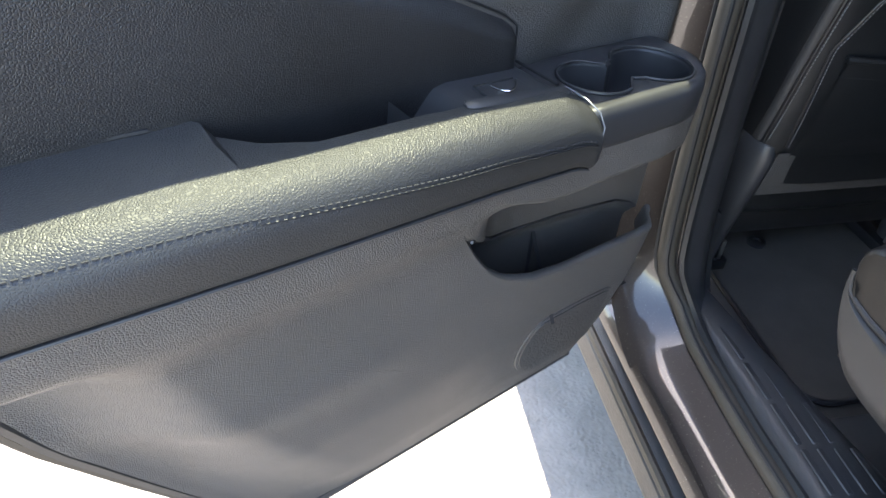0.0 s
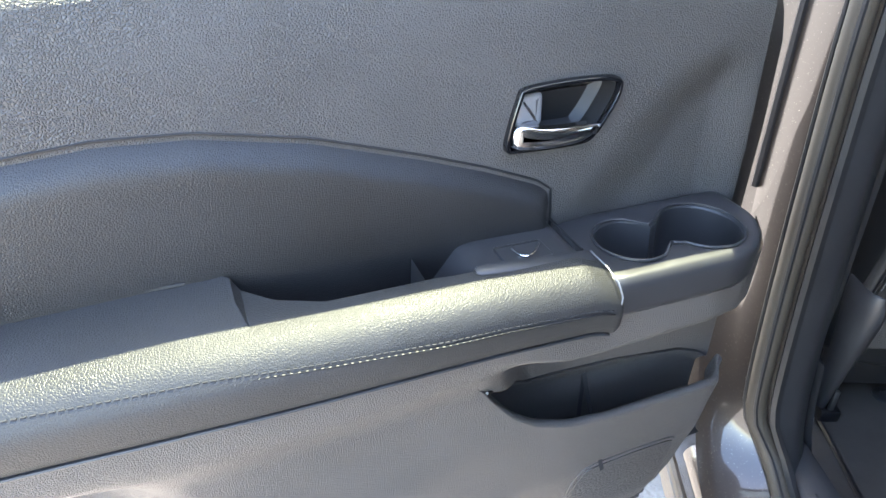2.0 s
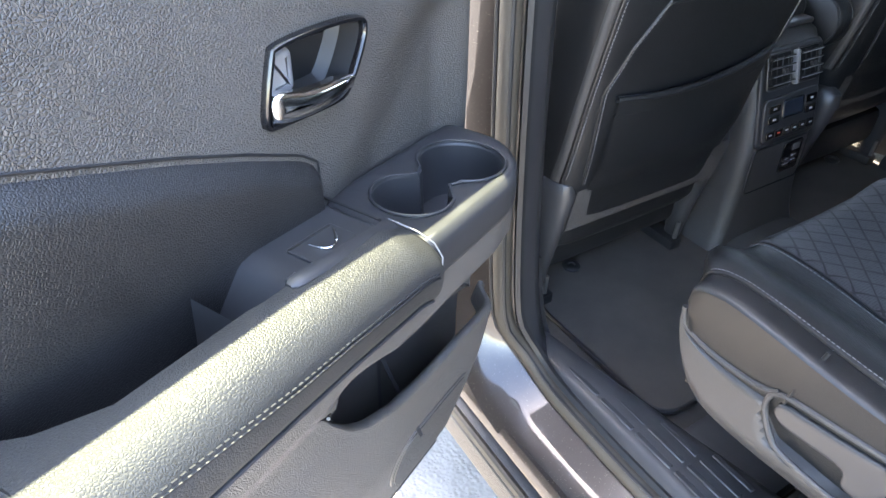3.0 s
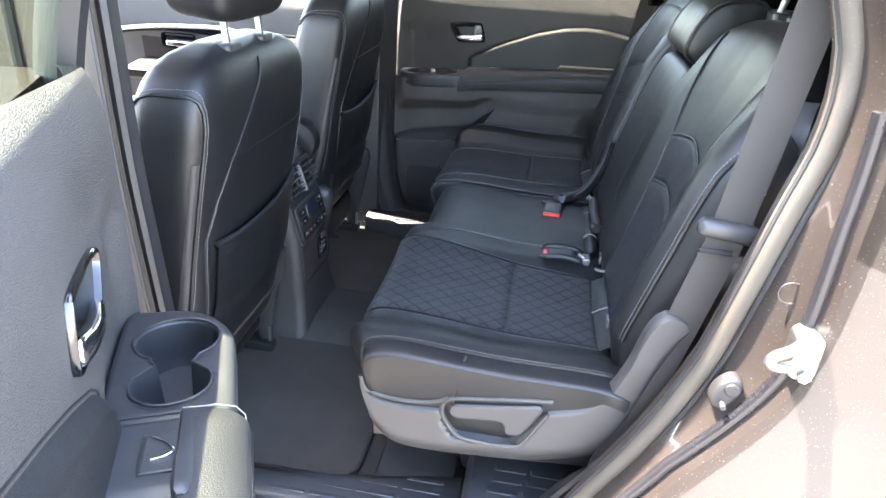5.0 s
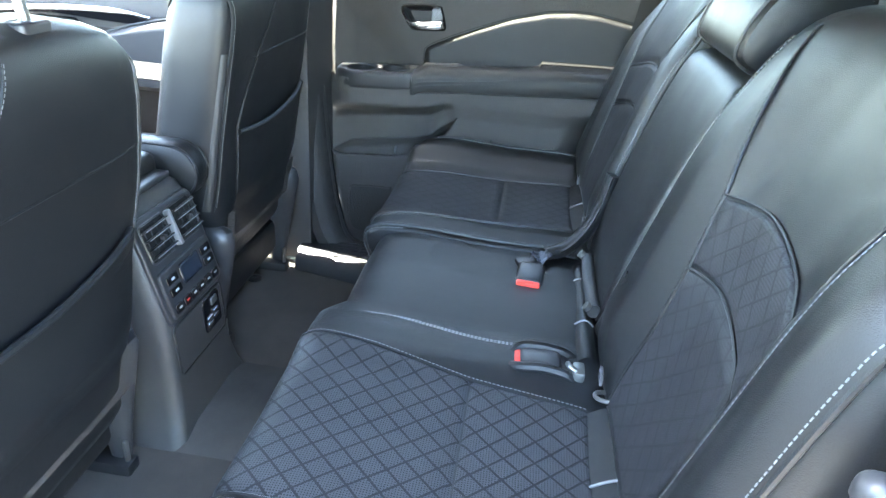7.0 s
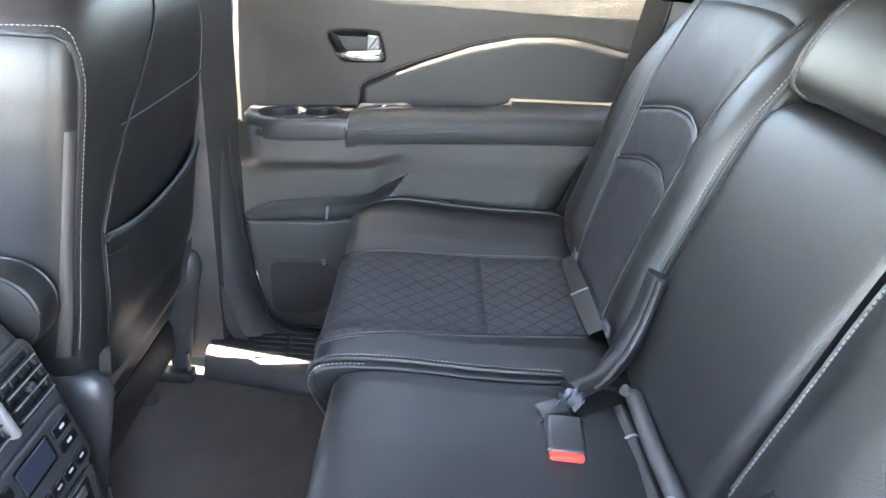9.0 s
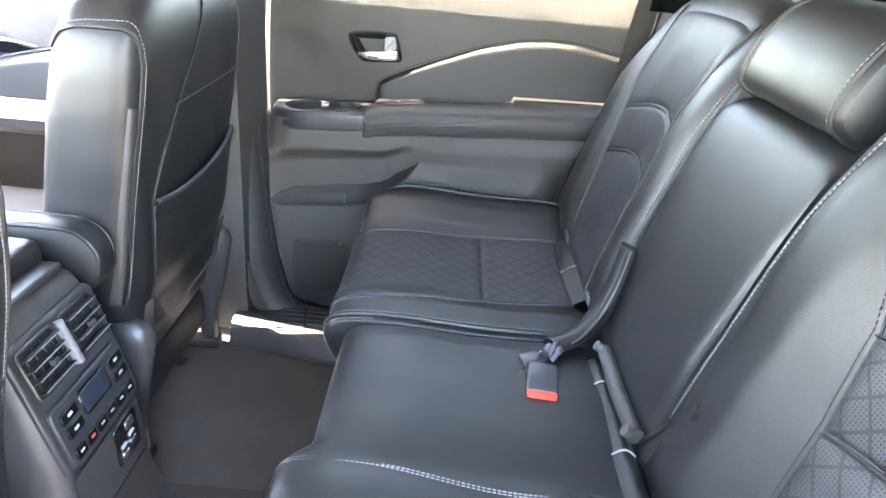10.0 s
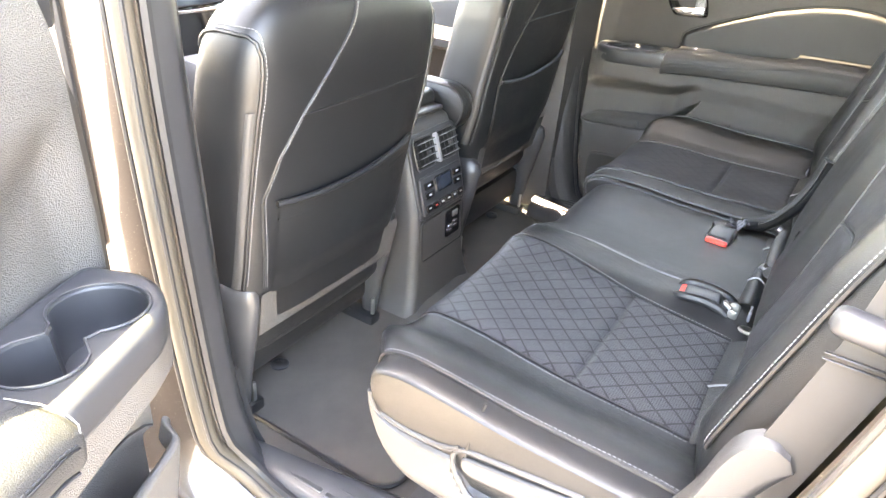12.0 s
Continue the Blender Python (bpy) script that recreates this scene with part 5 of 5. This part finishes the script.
    # switch panel
    def sw(a, b):
        u = 0.286 + 0.160 * a
        zt = lerp(u, (0.286, 0.385, 0.40, 0.446), (1.072, 1.080, 1.077, 1.020))
        r = 0.008 * (1 - math.sin(min(a / 0.08, 1, b / 0.12) * math.pi / 2))
        return L3(u, 0.098 + 0.080 * b, zt - r)
    P("switch_panel", grid(sw, 40, 14), PLASTIC_SMOOTH, "smooth black switch panel")
    zs_ = lambda u: lerp(u, (0.286, 0.385), (1.0725, 1.0805))
    s = P("window_switch", plate(rrect(0.318, 0.136, 0.370, 0.166, 0.003), lambda a, b, h: L3(a, b, zs_(a) + h), -0.004, 0.002, 0.001), PLASTIC_SMOOTH, "black window switch")
    P("switch_slot", tube([L3(u, 0.139, zs_(u) + 0.0022) for u in (0.322, 0.335, 0.352, 0.369)], 0.0011, 6), DARK, "", s)
    P("chrome_edge", tube(curve([L3(0.324, 0.146, 1.0785), L3(0.335, 0.158, 1.0800), L3(0.346, 0.163, 1.0810), L3(0.352, 0.158, 1.0812), L3(0.354, 0.146, 1.0805)], 20), 0.0010, 6), CHROME, "", s)
    P("panel_seam", tube([L3(0.286, 0.102 + 0.062 * k / 10, 1.0720) for k in range(11)], 0.0015, 6), DARK)

    # cup holder housing: outline in u and w, with two joined round wells
    cu, cw = 0.165, 0.150
    N = 72
    big, small = ((0.128, 0.1505), 0.0445), ((0.216, 0.1500), 0.0385)
    def hole(t):
        best = 0.0
        d = V((math.cos(t), math.sin(t)))
        for (a, b), r in (big, small):
            o = V((cu - a, cw - b))
            q = o.dot(d)
            disc = q * q - (o.length_squared - r * r)
            if disc > 0:
                best = max(best, -q + math.sqrt(disc))
        return max(best, 0.022)
    def outer(t, grow=0.0):
        # rounded housing: straight back along the panel, round at the hinge end
        d = V((math.cos(t), math.sin(t)))
        lo, hi = 0.0, 0.3
        for _ in range(24):
            r = (lo + hi) / 2
            a, b = cu + d.x * r, cw + d.y * r
            inside = a < 0.284 + grow and b > 0.085 - grow
            wmax = 0.213 + grow
            if a < 0.145:
                inside = inside and ((a - 0.145) / (0.095 + grow)) ** 2 + ((b - 0.135) / (0.078 + grow)) ** 2 < 1 if b > 0.135 else inside and a > 0.050 - grow
            else:
                inside = inside and b < wmax
            lo, hi = (r, hi) if inside else (lo, r)
        return lo
    ts = [2 * math.pi * k / N for k in range(N)]
    topz = lambda u: lerp(u, (0.05, 0.284), (1.046, 1.060))
    O = lambda k, z, g=0.0: [L3(cu + math.cos(t) * outer(t, g) * k, cw + math.sin(t) * outer(t, g) * k, (topz(cu + math.cos(t) * outer(t, g) * k) + z) if z > -0.5 else 0) for t in ts]
    Hh = lambda dr, z: [L3(cu + math.cos(t) * (hole(t) + dr), cw + math.sin(t) * (hole(t) + dr), topz(cu + math.cos(t) * hole(t)) + z) for t in ts]
    low = lambda g, z: [L3(cu + math.cos(t) * outer(t, g), cw + math.sin(t) * outer(t, g), z) for t in ts]
    rings = [low(-0.020, 0.985), low(-0.010, 1.005), O(1, -0.045, -0.006), O(1, -0.043, -0.002), O(1, -0.036), O(1, -0.012), O(1, -0.005, -0.001), O(1, 0.0, -0.005), O(1, 0.001, -0.010)]
    P("cup_holder_housing", loft(rings + [Hh(0.005, 0.0), Hh(0.002, -0.001), Hh(0.0, -0.004)], caps=(True, False)), PLASTIC_SMOOTH, "black plastic cup holder housing", angle=50)
    P("cup_well", loft([Hh(0.0003, -0.003), Hh(-0.002, -0.04), Hh(-0.004, -0.066), Hh(-0.009, -0.070)], caps=(False, True)), PLASTIC_SMOOTH, "deep black double cup well", angle=50)
    P("cup_rim", tube(Hh(0.0025, 0.0012) + Hh(0.0025, 0.0012)[:1], 0.0016, 6), PLASTIC_SMOOTH)
    P("end_seam", tube([L3(0.277, 0.166, 1.069), L3(0.277, 0.196, 1.068), L3(0.276, 0.213, 1.062), L3(0.275, 0.221, 1.050), L3(0.277, 0.222, 1.035), L3(0.284, 0.218, 1.018)], 0.0008, 6), GREYTRIM)

    # lower trim: fairing under the armrest, pocket and panel
    TIP = 0.412
    rim = lambda u: lerp(u, (0.02, 0.08, 0.15, 0.22, 0.28, 0.33, 0.36, 0.385, 0.40, TIP), (0.800, 0.797, 0.803, 0.807, 0.820, 0.846, 0.875, 0.912, 0.940, 0.960))
    PK = (0.02, 0.05, 0.09, 0.19, 0.28, 0.32, 0.36, 0.40, TIP)
    topl = lambda u: lerp(u, PK, (0.785, 0.812, 0.833, 0.848, 0.860, 0.873, 0.916, 0.947, 0.960))
    topw = lambda u: lerp(u, PK, (0.118, 0.120, 0.122, 0.117, 0.118, 0.128, 0.160, 0.190, 0.199))
    def low_w(u, z):
        w = lerp(z, (0.48, 0.56, 0.70, 0.82, 0.90, 0.945, 0.965, 0.985, 1.01, 1.034), (0.100, 0.125, 0.156, 0.172, 0.180, 0.187, 0.196, 0.206, 0.2115, 0.214))
        w -= 0.03 * ss(fu(z) + 0.035, fu(z), u)
        w -= 0.012 * ss(0.6, 0.86, u)
        w += (0.099 - w) * ss(ru(z) - 0.15, ru(z) - 0.01, u) * ss(1.0, 0.93, z)
        # a soft crease that runs down towards the rear
        w += 0.004 * math.exp(-((z - 0.80 - 0.10 * (u - 0.45)) / 0.03) ** 2) * ss(0.42, 0.5, u)
        return w
    BOT = 0.495
    def rest(a, b):
        z = BOT + (1.052 - BOT) * b
        u0 = TIP
        u = u0 + (ru(z) - u0) * a
        return L3(u, low_w(u, z), z)
    P("lower_panel", grid(rest, 120, 60), PANEL_LOW, "dark plastic lower door trim")
    def front_low(a, b):
        uu = 0.02 + (TIP - 0.02) * a
        z = BOT + (rim(uu) - BOT) * b
        u = max(uu, fu(z))
        return L3(u, low_w(u, z), z)
    def lip(a, b):
        uu = 0.02 + (TIP - 0.02) * a
        p = front_low(a, 1.0)
        t = b * math.pi
        return p + V((0, -0.006 + 0.006 * math.cos(t), 0.006 * math.sin(t))) if b < 1 else p + V((0, -0.020, -0.03))
    pk = P("pocket_front", grid(front_low, 50, 40), PANEL_LOW, "dark plastic map pocket front")
    P("pocket_lip", grid(lip, 50, 6), PANEL_LOW, "", pk)
    P("pocket_back", grid(lambda a, b: L3(0.03 + (TIP - 0.03) * a, 0.100 + (topw(0.03 + (TIP - 0.03) * a) - 0.104) * ss(0.80, 1.0, b) ** 2, 0.62 + (topl(0.03 + (TIP - 0.03) * a) - 0.62) * b), 40, 60), PANEL_LOW, "", pk)
    # Near-black sheet paints in the shade deep in the pocket.
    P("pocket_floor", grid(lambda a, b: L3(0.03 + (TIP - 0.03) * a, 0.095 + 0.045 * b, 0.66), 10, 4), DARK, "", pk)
    P("pocket_rib", loft([[L3(0.215, w, z), L3(0.221, w, z)] for w, z in ((0.10, 0.66), (0.101, 0.82), (0.11, 0.80), (0.165, 0.70))], closed=False), PLASTIC_SMOOTH, "", pk)
    def fairing(a, b):
        uu = 0.03 + (TIP - 0.03) * a
        z = topl(uu) + (1.030 - topl(uu)) * b
        u = max(uu, fu(z))
        w1 = lerp(uu, (0.03, 0.05, 0.07, 0.10, 0.145, 0.25, 0.29, TIP), (0.135, 0.165, 0.188, 0.204, 0.211, 0.212, 0.213, 0.214))
        # nearly flat below, a shelf under the cup holder and armrest
        k = 0.10 * b + 0.90 * ss(0.36, 0.68, b)
        w = topw(uu) + (w1 - topw(uu)) * k
        w += (low_w(u, z) - w) * ss(0.80, 1.0, a)
        return L3(u, w, z)
    P("arm_fairing", grid(fairing, 60, 40), PANEL_LOW)
    P("back_piping", tube([L3(u, topw(u) + 0.001, topl(u)) for u in np.linspace(0.035, 0.40, 40)], 0.0018, 6), PLASTIC_SMOOTH)
    # loudspeaker grille
    sp = [(0.085, 0.56), (0.083, 0.63), (0.090, 0.69), (0.11, 0.705), (0.20, 0.710), (0.245, 0.70), (0.255, 0.63), (0.23, 0.57), (0.18, 0.535), (0.11, 0.535)]
    o = [(p.x, p.y) for p in curve([V((a, b, 0)) for a, b in sp], 48, closed=True)]
    SW = lambda a, b, h: L3(a, low_w(max(a, fu(b) + 0.02), b) + h, b)
    P("speaker_rim", patch(o, SW, 0.002), PANEL_LOW)
    P("speaker_grille", patch(shrink(o, 0.006), SW, 0.0032), GRILLE, "black perforated speaker grille")

    # inside handle
    ho = HANDLE
    HW = lambda a, b, h: L3(a, 0.1005 + h, b)
    bez = [[HW(a, b, h) for a, b in shrink(ho, d)] for d, h in ((0, -0.002), (0.0, 0.004), (0.0015, 0.006), (0.004, 0.006), (0.0055, 0.003), (0.006, -0.005))]
    hd = P("door_handle", loft(bez, caps=(False, False)), PIANO, "chrome inside handle in a dark bezel")
    # Recess darkened by its near-black colour.
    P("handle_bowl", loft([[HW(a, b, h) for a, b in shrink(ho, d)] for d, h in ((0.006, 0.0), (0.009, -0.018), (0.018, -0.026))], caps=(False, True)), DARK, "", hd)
    lv = [(0.238, 1.172), (0.30, 1.180), (0.330, 1.186), (0.336, 1.172), (0.330, 1.162), (0.29, 1.159), (0.255, 1.160)]
    lo = [(p.x, p.y) for p in curve([V((a, b, 0)) for a, b in lv], 40, closed=True)]
    P("pull_lever", plate(lo, lambda a, b, h: L3(a, 0.096 + h + 0.006 * math.sin((a - 0.238) / 0.1 * math.pi), b), 0.0, 0.012, 0.005), CHROME, "polished chrome pull lever", hd)
    P("lever_face", plate(rrect(0.300, 1.178, 0.328, 1.212, 0.006), lambda a, b, h: L3(a, 0.086 + h, b), 0, 0.012, 0.004), GREYTRIM, "", hd)
    P("lock_knob", rbox((0.430, 0.058, 1.338), (0.030, 0.018, 0.040), 0.004, 2), PIANO, "black lock knob")

    # door shell: outer skin, edges, frame and glass
    zs = list(np.linspace(0.455, 1.325, 30))
    def skin_ring(z):
        f, r = fu(max(z, 0.5)) - 0.045, ru(max(z, 0.5)) + 0.050
        o = -0.035 - 0.055 * math.sin(min(max((z - 0.40) / 0.95, 0), 1) * math.pi) + 0.0
        return [L3(a, b, z) for a, b in ((f + 0.03, 0.068 - 0.03 * ss(1.2, 1.33, z)), (f, 0.06 - 0.04 * ss(1.2, 1.33, z)), (f - 0.006, 0.02), (f - 0.012, -0.01), (f - 0.012, o + 0.008), (f, o), (f + 0.2, o - 0.004), (r - 0.2, o - 0.004), (r - 0.012, o), (r, o + 0.008), (r, 0.0), (r - 0.012, 0.02), (r - 0.022, 0.06), (r - 0.045, 0.085 - 0.05 * ss(1.2, 1.33, z)), (r - 0.060, 0.078 - 0.04 * ss(1.2, 1.33, z)))]
    P("door_shell", loft([skin_ring(z) for z in zs]), PAINT, "bronze-grey painted door shell")
    so = [L3(ru(z) + 0.012, 0.075, z) for z in np.linspace(1.3, 0.52, 30)] + [L3(u, 0.080, lerp(u, (0.06, 0.3, 0.62), (0.475, 0.48, 0.50))) for u in np.linspace(0.62, 0.06, 20)]
    P("door_seal", tube(so, 0.012, 8), RUBBER, "black rubber door seal")
    P("inner_seal", tube([p + V((0.02, -0.02, -0.012)) for p in so], 0.008, 6), RUBBER_GREY)
    P("lower_edge", tube([L3(u, 0.095, 0.490) for u in np.linspace(0.08, 0.60, 20)], 0.010, 6), PLASTIC)
    fr = [(0.0, 1.29), (0.01, 1.45), (0.03, 1.60), (0.10, 1.655), (0.35, 1.675), (0.62, 1.655), (0.78, 1.58), (0.85, 1.46), (0.875, 1.31)]
    cf = curve([V((a, 0, b)) for a, b in fr], 60)
    P("window_frame", tube([L3(p.x, 0.045 + 0.09 * ss(1.25, 1.7, p.z), p.z) for p in cf], 0.028, 8, flat=0.8), RUBBER, "black window frame")
    gl = loft([[L3(p.x, 0.035 + 0.09 * ss(1.25, 1.7, p.z) + d, p.z) for p in cf] for d in (0.0, 0.004)])
    g = P("window_glass", gl, PRIVACY if far else GLASS_CLEAR, "dark tinted window glass")
    return th


NEAR_DOOR = Matrix.Translation(HINGE) @ Matrix.Rotation(-A_OPEN, 4, "Z")
FAR_DOOR = Matrix.Translation((HINGE.x, 2 * YC - HINGE.y, 0)) @ Matrix.Diagonal((1, -1, 1, 1))
rear_door(NEAR_DOOR, False)
rear_door(FAR_DOOR, True)


# ---- far front door ----
def front_door():
    th = thing("front_door", "closed front passenger door with dark trim and silver strip", "car door", Matrix.Translation((-0.5, 1.68, 0.5)))
    def q(a, b):
        x, z = -1.20 + 1.17 * a, 0.55 + 0.71 * b
        w = 1.69 - 0.02 * ss(1.0, 1.15, z) + 0.05 * ss(1.225, 1.26, z)
        return V((x, w, z))
    part("panel", grid(q, 30, 30), PANEL, th)
    part("armrest", loft([[V((x, y, z)) for y, z in ((1.66, 0.895), (1.58, 0.915), (1.557, 0.932), (1.556, 0.958), (1.570, 0.972), (1.66, 0.986))] for x in np.linspace(-0.95, -0.28, 20)]), LEATHER_DOOR, th)
    path = [V((-1.05, 1.663, 1.085)), V((-0.93, 1.662, 1.103)), V((-0.81, 1.661, 1.114)), V((-0.675, 1.660, 1.121)), V((-0.57, 1.660, 1.120)), V((-0.49, 1.662, 1.109))]
    c = curve(path, 40)
    part("silver_strip", loft([[p + V((0, -0.004 * w, -0.009 * w)), p + V((0, -0.009 * w, -0.002 * w)), p + V((0, -0.006 * w, 0.006 * w)), p + V((0, 0.006, 0.008 * w)), p + V((0, 0.008, -0.009 * w))] for p, w in zip(c, [1 - 0.8 * ss(0.75, 1.0, i / 39) for i in range(40)])]), CHROME, th, "silver trim strip")
    part("dark_strip", loft([[V((p.x, 1.666, p.z - 0.008)), V((p.x, 1.661, p.z - 0.009)), V((p.x, 1.662, p.z - 0.012 - d)), V((p.x, 1.668, p.z - 0.014 - d))] for p, d in zip(c, [0.004 + 0.018 * ss(0.35, 0.80, i / 39) * (1 - ss(0.85, 1.0, i / 39)) for i in range(40)])]), PIANO, th, "gloss black strip that widens to the rear")
    hp = rrect(-0.862, 1.032, -0.722, 1.088, 0.016)
    HP = lambda a, b, h: V((a, 1.670 - h, b))
    hd = part("door_handle", loft([[HP(a, b, h) for a, b in shrink(hp, d)] for d, h in ((0, 0), (0, 0.006), (0.004, 0.006), (0.006, 0.0), (0.008, -0.01))], caps=(False, True)), PIANO, th, "chrome inside handle in a dark bezel")
    part("pull_lever", rbox((-0.785, 1.665, 1.048), (0.115, 0.014, 0.022), 0.006, 3), CHROME, hd, "polished chrome pull lever")
    pad_z = lambda x: lerp(x, (-0.75, -0.70, -0.63, -0.545, -0.458, -0.40, -0.20, -0.05), (1.000, 1.026, 1.058, 1.086, 1.106, 1.116, 1.112, 1.100))
    part("pad_insert", grid(lambda a, b: V((-0.75 + 0.70 * a, 1.668 - 0.022 * math.sin(min((1 - b) / 0.22, 1) * math.pi / 2), 0.975 + (pad_z(-0.75 + 0.70 * a) - 0.975) * b)), 40, 20), LEATHER_DOOR, th)
    part("pad_piping", tube([V((x, 1.664, pad_z(x) - 0.001)) for x in np.linspace(-0.75, -0.06, 40)], 0.0045, 8), LEATHER_ARM, th)
    part("arm_line", tube([V((x, 1.556, 0.957)) for x in (-0.94, -0.6, -0.29)], 0.002, 6), DARK, th)
    part("window_glass", grid(lambda a, b: V((-1.25 + 1.22 * a, 1.70 - 0.15 * b, 1.26 + 0.40 * b)), 4, 4), GLASS, th)
    return th


front_door()
for s in (True, False):
    g = cy(s)
    part("pillar_cover", loft([[g((x, y, z)) for x, y in ((-0.10, 0.10), (-0.08, 0.135), (-0.02, 0.150), ((0.03 if s else 0.055) - (0.03 if s else 0.0) * ss(0.8, 1.3, z), 0.135), ((0.05 if s else 0.085) - (0.05 if s else 0.0) * ss(0.8, 1.3, z), 0.10 if s else 0.01))] for z in (0.50, 0.60, 0.80, 1.0, 1.2, 1.45, 1.70)]), PLASTIC, body, "dark plastic pillar cover")


# ---- latch hardware on the near aperture ----
def striker():
    th = thing("door_striker", "bare steel door striker loop on the pillar", "striker", Matrix.Translation((0.955, -0.045, 1.06)))
    part("plate", plate(rrect(0.942, 1.034, 0.974, 1.096, 0.012), lambda a, b, h: V((a, -0.042 - h, b)), -0.02, 0.010, 0.004), STEEL, th)
    loop = [V((0.952, -0.05, 1.088)), V((0.930, -0.070, 1.085)), V((0.911, -0.076, 1.077)), V((0.909, -0.076, 1.067)), V((0.928, -0.070, 1.061)), V((0.950, -0.05, 1.055))]
    part("loop", tube(curve(loop, 24), 0.0065, 10), STEEL, th)
    for z in (1.086, 1.043):
        part("bolt", tube([V((0.960, -0.050, z)), V((0.960, -0.058, z))], 0.0085, 6), STEEL, th)


striker()


def bump_stop():
    c = V((0.897, -0.006, 0.975))
    th = thing("bump_stop", "black rubber bump stop with grey peg", "bump stop", Matrix.Translation(c))
    o = [(c.x + 0.016 * math.cos(t) + 0.007 * math.sin(t), c.z + 0.024 * math.sin(t)) for t in [2 * math.pi * k / 28 for k in range(28)]]
    part("pad", plate(o, lambda a, b, h: V((a, c.y - h, b)), -0.01, 0.010, 0.004), RUBBER, th)
    part("ring", plate([(c.x + 0.005 + 0.010 * math.cos(t), c.z + 0.008 + 0.010 * math.sin(t)) for t in [2 * math.pi * k / 20 for k in range(20)]], lambda a, b, h: V((a, c.y - h, b)), 0.006, 0.013, 0.002), RUBBER, th)
    part("peg", tube([c + V((-0.003, -0.008, -0.013)), c + V((-0.003, -0.020, -0.015))], 0.004, 10), PLASTIC_SMOOTH, th)


bump_stop()
th = thing("hole_plug", "flush painted round hole plug on the pillar", "plug", Matrix.Translation((0.938, 0.0, 1.124)))
ring = [V((0.938 + 0.014 * math.cos(t), -0.0028, 1.124 + 0.014 * math.sin(t))) for t in [2 * math.pi * k / 32 for k in range(33)]]
part("rim", tube(ring, 0.0009, 6), PAINT, th)
